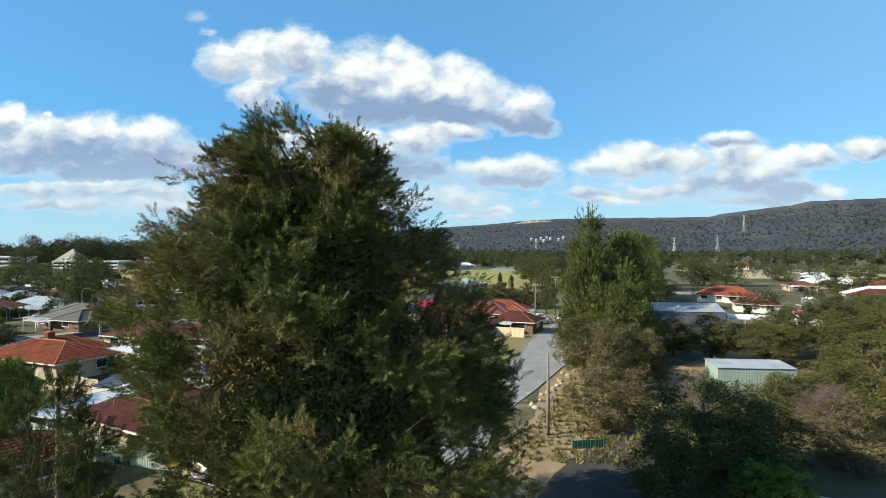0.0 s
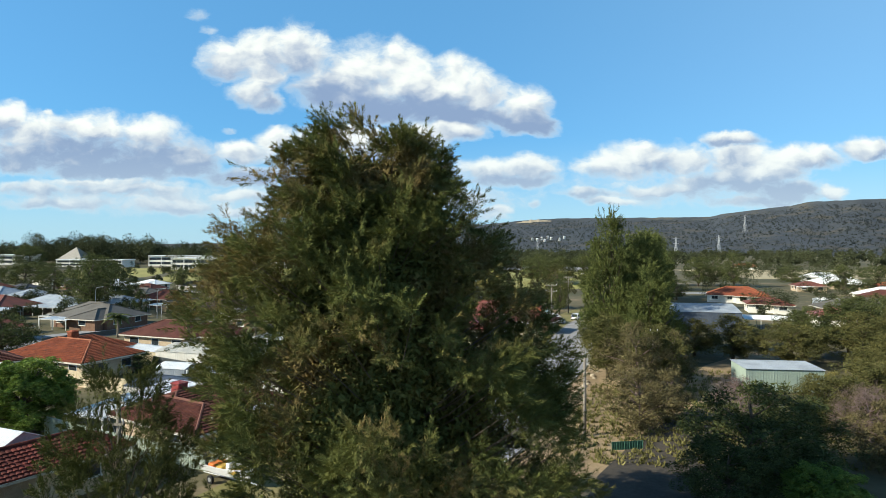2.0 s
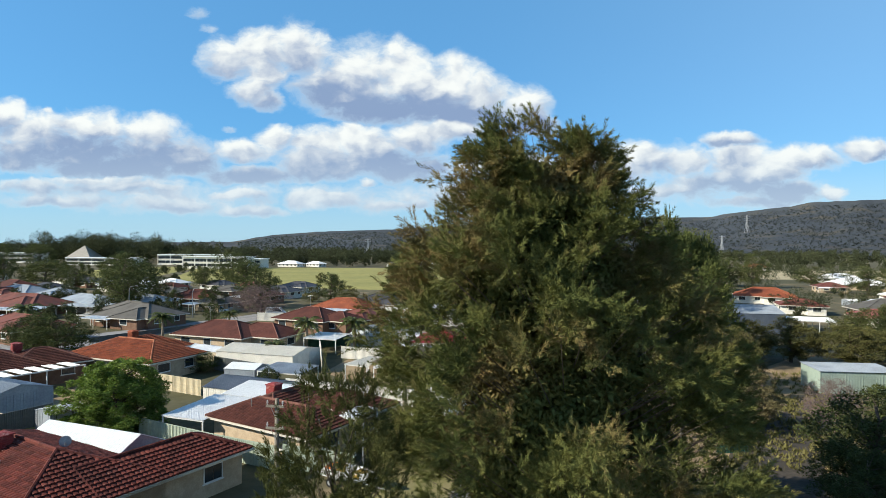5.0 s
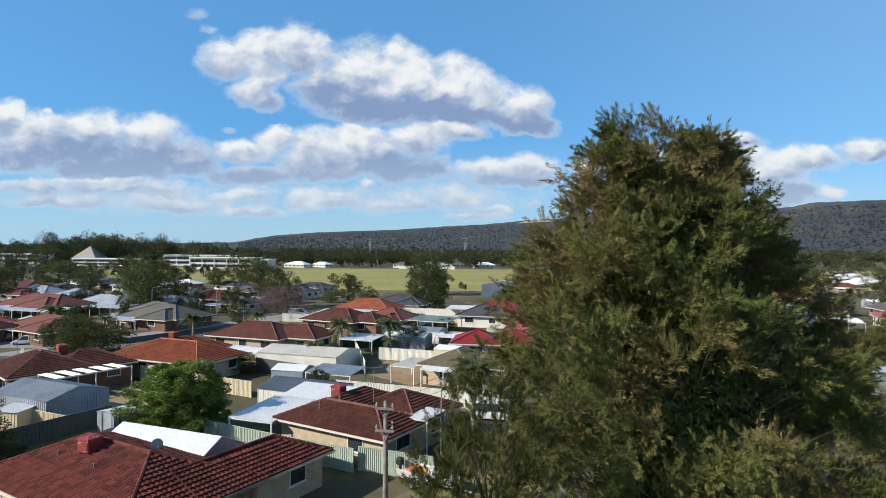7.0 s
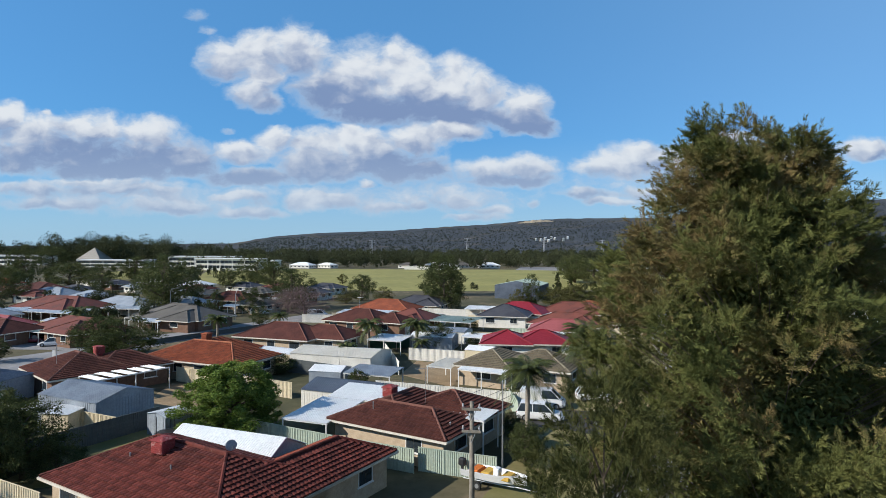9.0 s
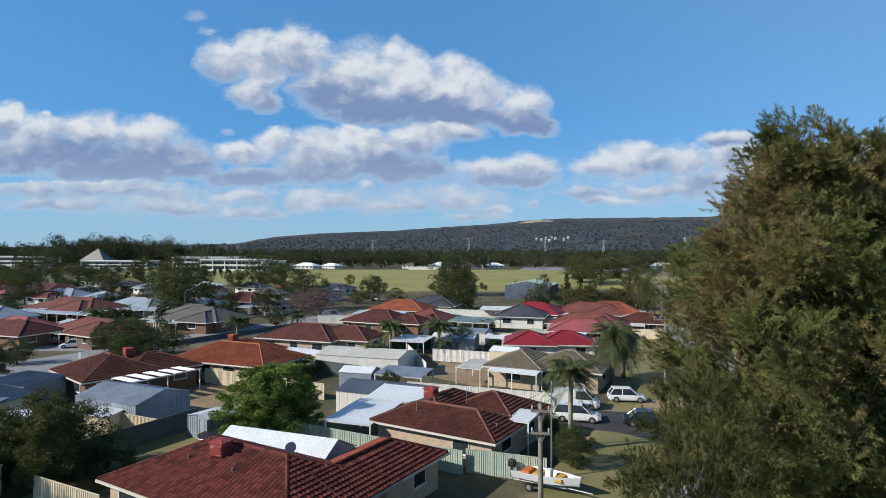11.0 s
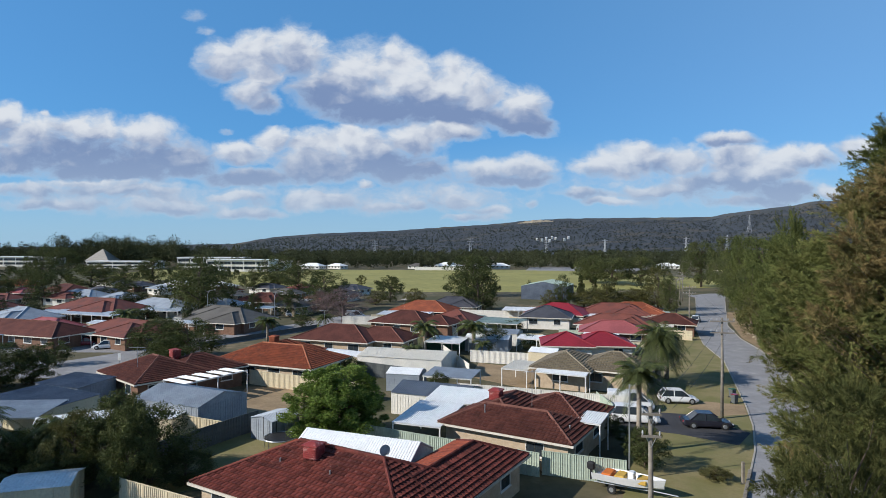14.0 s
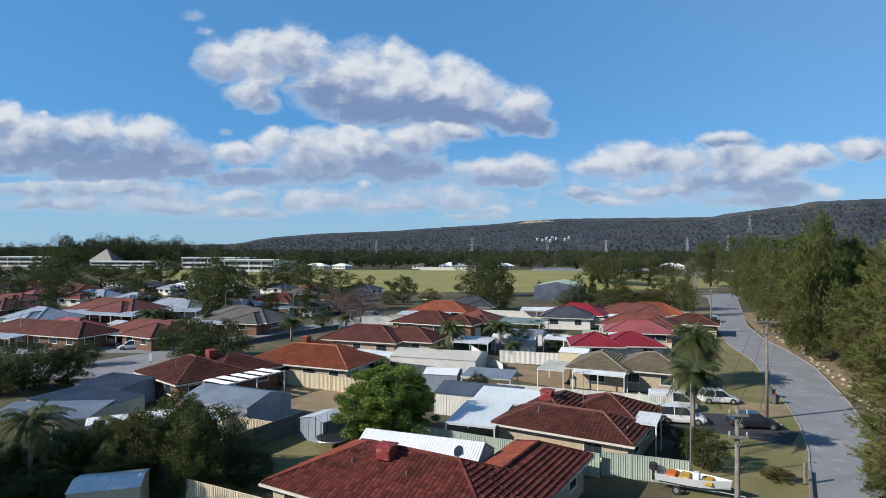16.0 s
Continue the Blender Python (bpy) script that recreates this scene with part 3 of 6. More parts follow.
def tile_places(poly, wide, deep):
    """Where the tiles of one roof face lie, course by course from the eave."""
    p = [Vector(q) for q in poly]
    e = (p[1] - p[0]).normalized()
    n = e.cross(p[2] - p[0]).normalized()
    s = n.cross(e)
    flat2 = [((q - p[0]).dot(e), (q - p[0]).dot(s)) for q in p]
    smax, L = max(q[1] for q in flat2), flat2[1][0]
    left, right = min(q[0] for q in flat2[2:]), max(q[0] for q in flat2[2:])
    turn = Matrix((e, s, n)).transposed().to_4x4()
    found = []
    for j in range(int(smax / deep)):
        k = min(1.0, (j + 0.5) * deep / smax)
        x0, x1 = left * k, L - (L - right) * k
        for i in range(int(x0 / wide), int(x1 / wide) + 1):
            if x0 < (i + 0.5) * wide < x1:
                found.append(Matrix.Translation(p[0] + e * (i * wide) + s * (j * deep)) @ turn)
    return found


def cap_line(shape, p, q, r=0.11, step=0.45):
    p, q = Vector(p), Vector(q)
    n = max(1, int((q - p).length / step))
    for i in range(n):
        a, b = p.lerp(q, i / n), p.lerp(q, (i + 1.08) / n)
        shape.rod(a + Vector((0, 0, 0.03)), b + Vector((0, 0, 0.045)), r * 1.08, r * 0.92, 7)


def add_window(house, cx, cy, z, w, h, face, panes=2, frame_mat="trim_white"):
    """A window on a wall: face is the direction (a or b, sign) it looks to."""
    turn = {"-b": 0, "+a": 90, "+b": 180, "-a": 270}[face]
    m = pose(cx, cy, z, 0, 0, turn)
    s = Shape()
    for x0, x1, z0, z1 in ((-w / 2, w / 2, 0, 0.06), (-w / 2, w / 2, h - 0.06, h), (-w / 2, -w / 2 + 0.06, 0.06, h - 0.06), (w / 2 - 0.06, w / 2, 0.06, h - 0.06)):
        s.box(x0, x1, -0.05, 0.03, z0, z1)
    win = part("window", s, frame_mat, house, m=m)
    part("sill", Shape().box(-w / 2 - 0.08, w / 2 + 0.08, -0.1, 0.02, -0.07, -0.003), frame_mat, win)
    for i in range(panes):
        x0, x1 = -w / 2 + 0.06 + i * (w - 0.12) / panes, -w / 2 + 0.06 + (i + 1) * (w - 0.12) / panes
        part("pane", Shape().box(x0 + 0.015, x1 - 0.015, -0.02, 0.0, 0.06, h - 0.06), "glass", win)


def cooler(parent, x, y, z, turn, mat="red_cooler", size=1.1):
    """An evaporative cooler on a roof: louvred box on a neck."""
    k = size / 1.1
    c = part("cooler", Shape().box(-0.5 * k, 0.5 * k, -0.5 * k, 0.5 * k, 0.35, 1.05 * k + 0.1, 0.05).loft(
        [[(sx * r, sy * r, zz) for sx, sy in ((-1, -1), (1, -1), (1, 1), (-1, 1))] for r, zz in ((0.56 * k, 1.05 * k + 0.1), (0.56 * k, 1.12 * k + 0.1), (0.2 * k, 1.25 * k + 0.1))]), mat, parent, "boxy roof-mounted evaporative cooler", m=pose(x, y, z, 0, 0, turn))
    part("duct", Shape().box(-0.33 * k, 0.33 * k, -0.33 * k, 0.33 * k, -0.6, 0.35), mat, c)
    for i in range(5):
        part("louvre", Shape().box(-0.4 * k, 0.4 * k, -0.54 * k, -0.5 * k, 0.45 + i * 0.12 * k, 0.5 + i * 0.12 * k), mat, c)
        part("louvre", Shape().box(0.5 * k, 0.54 * k, -0.4 * k, 0.4 * k, 0.45 + i * 0.12 * k, 0.5 + i * 0.12 * k), mat, c)
    return c


def rib_sheet(a0, a1, b0, b1, za, zb, pitch=0.2, high=0.03, along="b", thick=0.02):
    """A ribbed metal roof sheet over a rectangle, ribs running along b (or a), falling from za at the low end to zb."""
    s = Shape()
    w = (a1 - a0) if along == "b" else (b1 - b0)
    n = max(2, int(w / pitch))
    prof = []
    for i in range(n):
        x = i * w / n
        prof += [(x, 0.0), (x + w / n * 0.55, 0.0), (x + w / n * 0.68, high), (x + w / n * 0.87, high)]
    prof.append((w, 0.0))
    prof = prof + [(x, z - thick) for x, z in reversed(prof)]
    if along == "b":
        return s.loft([[(a0 + x, b0, za + z) for x, z in prof], [(a0 + x, b1, zb + z) for x, z in prof]])
    return s.loft([[(a1, b0 + x, zb + z) for x, z in prof], [(a0, b0 + x, za + z) for x, z in prof]])


# roof planes facing the -a side take a lighter, unspotted tile
SIDE_TILES = {"old_red_tile": "orange_red_tile"}
CAPS = {"terracotta": "cap_terracotta", "brown_tile": "cap_brown", "olive_tile": "cap_olive"}


def house(x, y, blocks, roof, wall, label, turn=GRID, eave=2.5, slope=0.42, over=0.5, tiles=False, coolers=(), windows=True, gutter="fascia", group="houses of the suburb", vents=0):
    """A single-storey house of overlapping blocks (a0, a1, b0, b1, hip low, hip high)."""
    h = thing("house", pose(x, y, 0, 0, 0, turn), label, "house", group)
    for k, (a0, a1, b0, b1, e0, e1) in enumerate(blocks):
        ev = eave + 0.004 * k
        i = 0.006 * k
        faces, hips, ridge, corners = roof_block(a0 + i, a1 - i, b0 + i, b1 - i, ev, slope, (e0, e1))
        s = Shape()
        for poly in faces:
            s.add(poly, [tuple(range(len(poly)))])
        s.add([(c[0], c[1], ev - 0.02) for c in corners], [(3, 2, 1, 0)])
        for c, d in zip(corners, corners[1:] + corners[:1]):
            s.add([(c[0], c[1], ev - 0.02), (d[0], d[1], ev - 0.02), d, c], [(0, 1, 2, 3)])
        r = part("roof", s, roof, h)
        if tiles:
            tv, tf = tile_shape(0.32, 0.36)
            rest, low_x_tiles = Shape(), Shape()
            single = 300 if tiles == "single" and k == 0 else 0
            unit = Shape().add(tv, tf).mesh("tile", M[roof])
            for q, ok in zip(faces, hips):
                p0, p1, p2 = (Vector(c) for c in q[:3])
                low_x = roof in SIDE_TILES and (p1 - p0).cross(p2 - p0).x < -0.2 * (p1 - p0).cross(p2 - p0).length
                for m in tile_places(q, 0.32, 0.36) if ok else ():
                    if low_x:
                        low_x_tiles.add([m @ t for t in tv], tf)
                    elif single > 0:
                        part("tile", unit, None, r, m=m)
                        single -= 1
                    else:
                        rest.add([m @ t for t in tv], tf)
            part("tiles", rest, roof, r, kind="stuff")
            if low_x_tiles.v:
                part("tiles", low_x_tiles, SIDE_TILES[roof], r, "lighter orange-red tiles on one side of the roof", kind="stuff")
        caps = Shape()
        cap_line(caps, *ridge, r=0.12 if tiles else 0.09, step=0.45 if tiles else 1.2)
        for c in corners:
            end = min(ridge, key=lambda q: (q[0] - c[0]) ** 2 + (q[1] - c[1]) ** 2)
            cap_line(caps, c, end, r=0.11 if tiles else 0.08, step=0.45 if tiles else 1.2)
        part("ridge_capping", caps, CAPS.get(roof, roof), r, kind="stuff")
        g = Shape()
        t = 0.11
        g.box(a0 - t, a1 + t, b0 - t, b0 + 0.01, ev - 0.19, ev - 0.03), g.box(a0 - t, a1 + t, b1 - 0.01, b1 + t, ev - 0.19, ev - 0.03)
        g.box(a0 - t, a0 + 0.01, b0 + 0.012, b1 - 0.012, ev - 0.19, ev - 0.03), g.box(a1 - 0.01, a1 + t, b0 + 0.012, b1 - 0.012, ev - 0.19, ev - 0.03)
        part("gutter", g, gutter, h)
        w0, w1, w2, w3 = a0 + over, a1 - over, b0 + over, b1 - over
        part("wall", Shape().box(w0, w1, w2, w3, -0.1, ev - 0.025), wall, h)
        if windows:
            for face, length in (("-b", w1 - w0), ("+a", w3 - w2), ("-a", w3 - w2)):
                n = max(1, int(length / 3.6))
                for q in range(n):
                    d = (q + 0.5) / n
                    at = {"-b": (w0 + d * length, w2), "+a": (w1, w2 + d * length), "-a": (w0, w2 + d * length)}[face]
                    inside = any(o is not blocks[k] and o[0] < at[0] < o[1] and o[2] < at[1] < o[3] for o in blocks)
                    if not inside:
                        add_window(h, at[0], at[1], 1.0, 1.5 if q % 2 else 1.9, 1.1, face)
    for ca, cb, cz, ct, cm in coolers:
        cooler(h, ca, cb, cz, ct, cm)
    for q in range(vents):
        a0, a1, b0, b1 = blocks[0][:4]
        part("vent_pipe", Shape().rod((a0 + (a1 - a0) * (0.3 + 0.25 * q), b0 + (b1 - b0) * 0.3, eave + 0.4), (a0 + (a1 - a0) * (0.3 + 0.25 * q), b0 + (b1 - b0) * 0.3, eave + 1.5), 0.05), "steel", h)
    return h


def shed(x, y, la, lb, roof, wall, label, turn=GRID, eave=2.3, rise=0.5, gable="a", door=True, name="shed"):
    """A metal shed with ribbed roof sheets and walls; gable: the way its ridge runs, or 'flat' to fall along b."""
    h = thing(name, pose(x, y, 0, 0, 0, turn), label, name.replace("_", " "), "sheds and patios")
    s = Shape()
    if gable == "a":
        top = [(0, 0, eave), (0, lb / 2, eave + rise), (0, lb, eave)]
        s.loft([[(q, 0, -0.05), (q, 0, eave), (q, lb / 2, eave + rise), (q, lb, eave), (q, lb, -0.05)] for q in (0, la)])
        part("roof_sheet", rib_sheet(-0.1, la + 0.1, -0.12, lb / 2, eave - 0.0, eave + rise + 0.03), roof, h)
        part("roof_sheet", rib_sheet(-0.1, la + 0.1, lb / 2, lb + 0.12, eave + rise + 0.03, eave), roof, h)
    elif gable == "b":
        s.loft([[(0, q, -0.05), (0, q, eave), (la / 2, q, eave + rise), (la, q, eave), (la, q, -0.05)] for q in (lb, 0)])
        part("roof_sheet", rib_sheet(-0.12, la / 2, -0.1, lb + 0.1, eave, eave + rise + 0.03, along="a"), roof, h)
        part("roof_sheet", rib_sheet(la / 2, la + 0.12, -0.1, lb + 0.1, eave + rise + 0.03, eave, along="a"), roof, h)
    else:
        s.loft([[(q, 0, -0.05), (q, 0, eave), (q, lb, eave + rise), (q, lb, -0.05)] for q in (0, la)])
        part("roof_sheet", rib_sheet(-0.15, la + 0.15, -0.15, lb + 0.15, eave + 0.03, eave + rise + 0.03), roof, h)
    part("body", s, wall, h)
    ribs = Shape()
    n = int(la / 0.3)
    for i in range(n + 1):
        ribs.box(i * la / n - 0.05, i * la / n + 0.05, -0.025, -0.002, 0, eave - 0.05)
    n = int(lb / 0.3)
    for i in range(n + 1):
        ribs.box(la + 0.002, la + 0.025, i * lb / n - 0.05, i * lb / n + 0.05, 0, eave - 0.05)
    part("wall_ribs", ribs, wall, h)
    if door:
        part("door", Shape().box(la * 0.55, la * 0.55 + 0.9, -0.05, -0.028, 0, 1.95), wall, h)
    return h


def patio(x, y, la, lb, roof, label, turn=GRID, z0=2.4, z1=2.7, name="patio_roof", slats=False):
    """An open roof on posts."""
    h = thing(name, pose(x, y, 0, 0, 0, turn), label, "patio", "sheds and patios")
    if slats:
        n = slats
        for i in range(n):
            part("roof_panel", rib_sheet(i * la / n, (i + 0.62) * la / n, 0, lb, z0, z1), roof, h)
    else:
        part("roof_sheet", rib_sheet(0, la, 0, lb, z0, z1), roof, h)
    for a in np.linspace(0.1, la - 0.1, max(2, int(la / 3) + 1)):
        for b, z in ((0.1, z0), (lb - 0.1, z1)):
            part("post", Shape().box(a - 0.05, a + 0.05, b - 0.05, b + 0.05, -0.05, z - 0.03), "trim_white", h)
    for b, z in ((0.1, z0), (lb - 0.1, z1)):
        part("beam", Shape().box(0, la, b - 0.04, b + 0.04, z - 0.16, z - 0.024), "trim_white", h)
    return h


PANELS = {}


def fence(points, mat, label, high=1.8, step=2.4):
    """A fence of ribbed metal panels between posts along a line of points."""
    x, y = points[0]
    t = thing("fence", pose(x, y, 0), label, "fence", "yard fences")
    if mat not in PANELS:
        s = rib_sheet(0, 1, 0, 1, 0, 0, pitch=1 / 12.0, high=0.035, along="b", thick=0.012)
        s.v = [(p[0], -p[2], p[1]) for p in s.v]
        PANELS[mat] = s.mesh("panel", M[mat]), Shape().box(-0.035, 0.035, -0.035, 0.035, -0.1, 1.02).mesh("post", M[mat]), Shape().box(0, 1, -0.03, 0.03, 0.985, 1.01).mesh("top_rail", M[mat])
    for (x0, y0), (x1, y1) in zip(points, points[1:]):
        d = math.hypot(x1 - x0, y1 - y0)
        n = max(1, round(d / step))
        for i in range(n):
            px, py = x0 + (x1 - x0) * i / n, y0 + (y1 - y0) * i / n
            m = pose(px - x, py - y, 0, 0, 0, math.degrees(math.atan2(y1 - y0, x1 - x0)))
            sc = Matrix.Diagonal((d / n, 1, high, 1))
            part("panel", PANELS[mat][0], None, t, m=m @ sc)
            part("top_rail", PANELS[mat][2], None, t, m=m @ sc)
            part("post", PANELS[mat][1], None, t, m=m @ Matrix.Diagonal((1, 1, high, 1)))
    return t


def power_pole(x, y, high, turn, label, arms=(0.35, 1.5), wide=1.3, r=0.14, mat="wood_grey"):
    t = thing("power_pole", pose(x, y, 0, 0, 0, turn), label, "power pole", "street power poles")
    part("pole", Shape().pipe([(0, 0, -0.1), (0.02, 0, high * 0.5), (0, 0.02, high)], [r * 1.2, r, r * 0.75], 10), mat, t, smooth=True)
    for k in arms:
        z = high - k
        arm = part("crossarm", Shape().box(-wide, wide, -r - 0.1, -r, z - 0.06, z + 0.06), mat, t)
        part("brace", Shape().rod((-wide * 0.5, -r - 0.03, z - 0.05), (0, -r, z - 0.6), 0.015), "steel", arm)
        part("brace", Shape().rod((wide * 0.5, -r - 0.03, z - 0.05), (0, -r, z - 0.6), 0.015), "steel", arm)
        for q in (-0.92, -0.45, 0.45, 0.92) if wide > 0.6 else (-0.85, 0.85):
            part("insulator", Shape().rod((q * wide, -r - 0.05, z + 0.06), (q * wide, -r - 0.05, z + 0.2), 0.02).rod((q * wide, -r - 0.05, z + 0.14), (q * wide, -r - 0.05, z + 0.3), 0.055, 0.035), "porcelain", arm)
    return t


def wire(p, q, sag, r=0.012):
    p, q = Vector(p), Vector(q)
    pts = [p.lerp(q, i / 10) - Vector((0, 0, sag * 4 * (i / 10) * (1 - i / 10))) for i in range(11)]
    solid("overhead_wire", Shape().pipe(pts, [r] * 11, 5), "dark", "thin black overhead power cable between poles", "cable", "overhead wires")


def car(x, y, turn, paint, label, kind="hatch"):
    """A parked car, nose to +x: body, glass, wheels, lamps."""
    L, Wd, H = {"hatch": (4.1, 1.74, 1.5), "suv": (4.6, 1.85, 1.7), "van": (4.8, 1.9, 1.95), "sedan": (4.6, 1.78, 1.45), "ute": (5.2, 1.85, 1.75)}[kind]
    t = thing("car", pose(x, y, 0, 0, 0, turn), label, "car", "parked cars")
    lo, belt = 0.24, 0.56 * H

    def ring(px, z0, z1, half, tuck=0.06):
        return [(px, -half + tuck, z0), (px, -half, z0 + 0.12), (px, -half, (z0 + z1) * 0.5), (px, -half + tuck, z1 - 0.04), (px, -half + tuck * 2.2, z1),
                (px, half - tuck * 2.2, z1), (px, half - tuck, z1 - 0.04), (px, half, (z0 + z1) * 0.5), (px, half, z0 + 0.12), (px, half - tuck, z0)]
    h = Wd / 2
    nose = belt * (0.82 if kind != "van" else 0.95)
    body = Shape().loft([ring(-L / 2, lo + 0.12, belt * 0.9, h - 0.12), ring(-L / 2 + 0.18, lo, belt, h - 0.02), ring(-L * 0.2, lo, belt, h), ring(L * 0.18, lo, belt, h), ring(L / 2 - 0.35, lo, nose, h - 0.04), ring(L / 2, lo + 0.1, nose * 0.72, h - 0.2)])
    b = part("body", body, paint, t, smooth=False)
    r0, r1, f1, f0 = {"hatch": (-0.47, -0.36, 0.08, 0.27), "suv": (-0.48, -0.4, 0.1, 0.27), "van": (-0.49, -0.45, 0.2, 0.38), "sedan": (-0.36, -0.2, 0.08, 0.26), "ute": (-0.12, -0.08, 0.12, 0.26)}[kind]

    def cab(px, z, half):
        return [(px, -half, z), (px, half, z)]
    hw, tw = h - 0.1, h - 0.24
    glass = Shape().add([(r0 * L, -hw, belt - 0.01), (f0 * L, -hw, belt - 0.01), (f0 * L, hw, belt - 0.01), (r0 * L, hw, belt - 0.01), (r1 * L, -tw, H - 0.05), (f1 * L, -tw, H - 0.05), (f1 * L, tw, H - 0.05), (r1 * L, tw, H - 0.05)],
                        [(0, 1, 5, 4), (1, 2, 6, 5), (2, 3, 7, 6), (3, 0, 4, 7), (4, 5, 6, 7)])
    part("glasshouse", glass, "glass", t)
    part("roof", Shape().box(r1 * L - 0.08, f1 * L + 0.05, -tw - 0.02, tw + 0.02, H - 0.06, H, 0.025), paint, t)
    for sx in (r0 * L, (r1 + f1) / 2 * L, f0 * L):
        top = {r0 * L: r1 * L, f0 * L: f1 * L}.get(sx, sx)
        for sy in (-1, 1):
            part("pillar", Shape().rod((sx, sy * (hw + 0.005), belt), (top, sy * (tw + 0.01), H - 0.03), 0.045, 0.04, 6), paint, t)
    if kind == "van":
        part("side_panel", Shape().box(r0 * L + 0.05, 0.0, -hw - 0.03, hw + 0.03, belt, H - 0.05, 0.03), paint, t)
    if kind == "ute":
        part("tray", Shape().box(-L / 2 + 0.05, r0 * L - 0.1, -h + 0.1, h - 0.1, belt, belt + 0.12), "dark", t)
    wr = 0.33
    for px in (-L * 0.3, L * 0.31):
        for sy in (-1, 1):
            w = part("wheel", Shape().rod((px, sy * (h - 0.2), wr), (px, sy * (h + 0.01), wr), wr, wr, 18), "tyre", t)
            part("rim", Shape().rod((px, sy * (h + 0.0), wr), (px, sy * (h + 0.02), wr), wr * 0.62, wr * 0.55, 12), "steel", w)
    for sy in (-1, 1):
        part("headlight", Shape().box(L / 2 - 0.24, L / 2 - 0.06, sy * (h - 0.32) - 0.14, sy * (h - 0.32) + 0.14, nose * 0.7, nose * 0.86, 0.02), "porcelain", t)
        part("tail_light", Shape().box(-L / 2 - 0.01, -L / 2 + 0.12, sy * (h - 0.22) - 0.09, sy * (h - 0.22) + 0.09, belt * 0.66, belt * 0.92, 0.02), "car_red", t)
    return t


def sheet(name, outline, mat, z, label, category, kind="structure"):
    """A flat patch of ground with a thin edge."""
    n = len(outline)
    s = Shape().add([(px, py, z) for px, py in outline] + [(px, py, z - 0.3) for px, py in outline], [tuple(range(n))] + [(i + n, (i + 1) % n + n, (i + 1) % n, i) for i in range(n)])
    return solid(name, s, mat, label, category, kind=kind)

# ---- ground, roads and far country ----
s = Shape()
rings = [0, 60, 120, 240, 480, 960, 1900, 4700]
s.v.append((0, 150, 0))
for r in rings[1:]:
    s.v += [(r * math.cos(a), 150 + r * math.sin(a), 0) for a in (2 * math.pi * i / 48 for i in range(48))]
for i in range(48):
    s.f.append((0, 1 + i, 1 + (i + 1) % 48))
    for k in range(len(rings) - 2):
        a, b = 1 + k * 48 + i, 1 + k * 48 + (i + 1) % 48
        s.f.append((a, a + 48, b + 48, b))
solid("ground", s, "ground", "dry grass and sandy earth of the flat suburb", "ground", kind="structure")

ROAD_LEFT = [(-30, 0), (-19.5, 22), (-10.4, 41.1), (-5.0, 50.0), (-1.4, 57.1), (1.6, 64.2), (11.5, 89.7), (15.4, 105.5), (23.6, 128.1), (39.0, 163.0), (57.0, 205)]
ROAD_RIGHT = [(-21, 0), (-11, 22), (-2.2, 40.5), (3.5, 49), (5.4, 58.0), (10.7, 69.1), (17.8, 85.4), (22.1, 99.6), (25.1, 112.0), (31.9, 130.9), (47.1, 163.1), (67.0, 205)]
sheet("road", ROAD_LEFT + ROAD_RIGHT[::-1], "asphalt", 0.03, "pale grey sealed suburban road curving away beside the houses", "road")
sheet("road_end", [(57, 204.9), (67, 204.9), (78, 216), (120, 222), (120, 229), (70, 224), (58, 214)], "asphalt", 0.026, "pale grey road bend at the far end", "road")
sheet("verge_grass", [(-40, 0), (-30.2, 0), (-19.7, 22), (-10.6, 41.1), (-5.2, 50.0), (-1.6, 57.1), (1.4, 64.2), (11.3, 89.7), (15.2, 105.5), (23.4, 128.1), (38.8, 163), (34, 164), (16, 128), (8, 106), (2, 89), (-7, 66), (-14, 54), (-18.5, 42), (-28, 22)], "lawn", 0.015, "patchy green grass verge along the road", "verge")
sheet("verge_sand", [(-20.8, 0), (-10.8, 22), (-2.0, 40.5), (3.7, 49), (9, 58), (11.4, 69.6), (18.3, 85.4), (22.6, 99.6), (25.7, 112.0), (32.9, 130.8), (44, 158), (50, 158), (38, 120), (30, 100), (25, 86), (20, 72), (20, 62), (22, 50), (14, 36), (4, 20), (-6, 0)], "sand", 0.012, "bare sandy strip on the wooded side of the road", "verge")
sheet("dirt_track", [(8, 38), (14, 38), (18, 50), (30, 66), (39, 80), (50, 92), (46, 95), (34, 84), (24, 70), (12, 52)], "sand", 0.02, "sandy vehicle track between the bushes", "track")
# dark sheet over the sandy track; its colour also stands for tree shade
sheet("worn_track", [(4, 34), (12, 34), (15, 42), (20, 49), (28, 58), (36, 67), (32, 70), (22, 61), (14, 52), (8, 43)], "track_in_shade", 0.028, "dark trodden earth track leading between the bushes", "track")
sheet("street", [(-130, 92), (-95, 97.5), (-80, 97), (-71, 103), (-62, 117), (-54, 134), (-48, 150), (-55, 152), (-62, 138), (-71, 122), (-79, 110), (-95, 108), (-130, 104)], "asphalt", 0.03, "pale grey side street between the houses", "street")
sheet("street_branch", [(-100, 76), (-76, 79), (-70, 103), (-80, 103), (-88, 90), (-101, 88)], "asphalt", 0.024, "pale grey street corner", "street")
sheet("sports_field", [(-205, 470), (-150, 300), (-100, 250), (-40, 232), (20, 232), (95, 262), (120, 330), (90, 430), (40, 470)], "field", 0.03, "wide mown yellow-green sports field", "field")
sheet("school_lawn", [(-260, 470), (-205, 470), (-170, 330), (-200, 300), (-240, 350)], "field", 0.025, "mown yellow-green lawn before the school", "field")
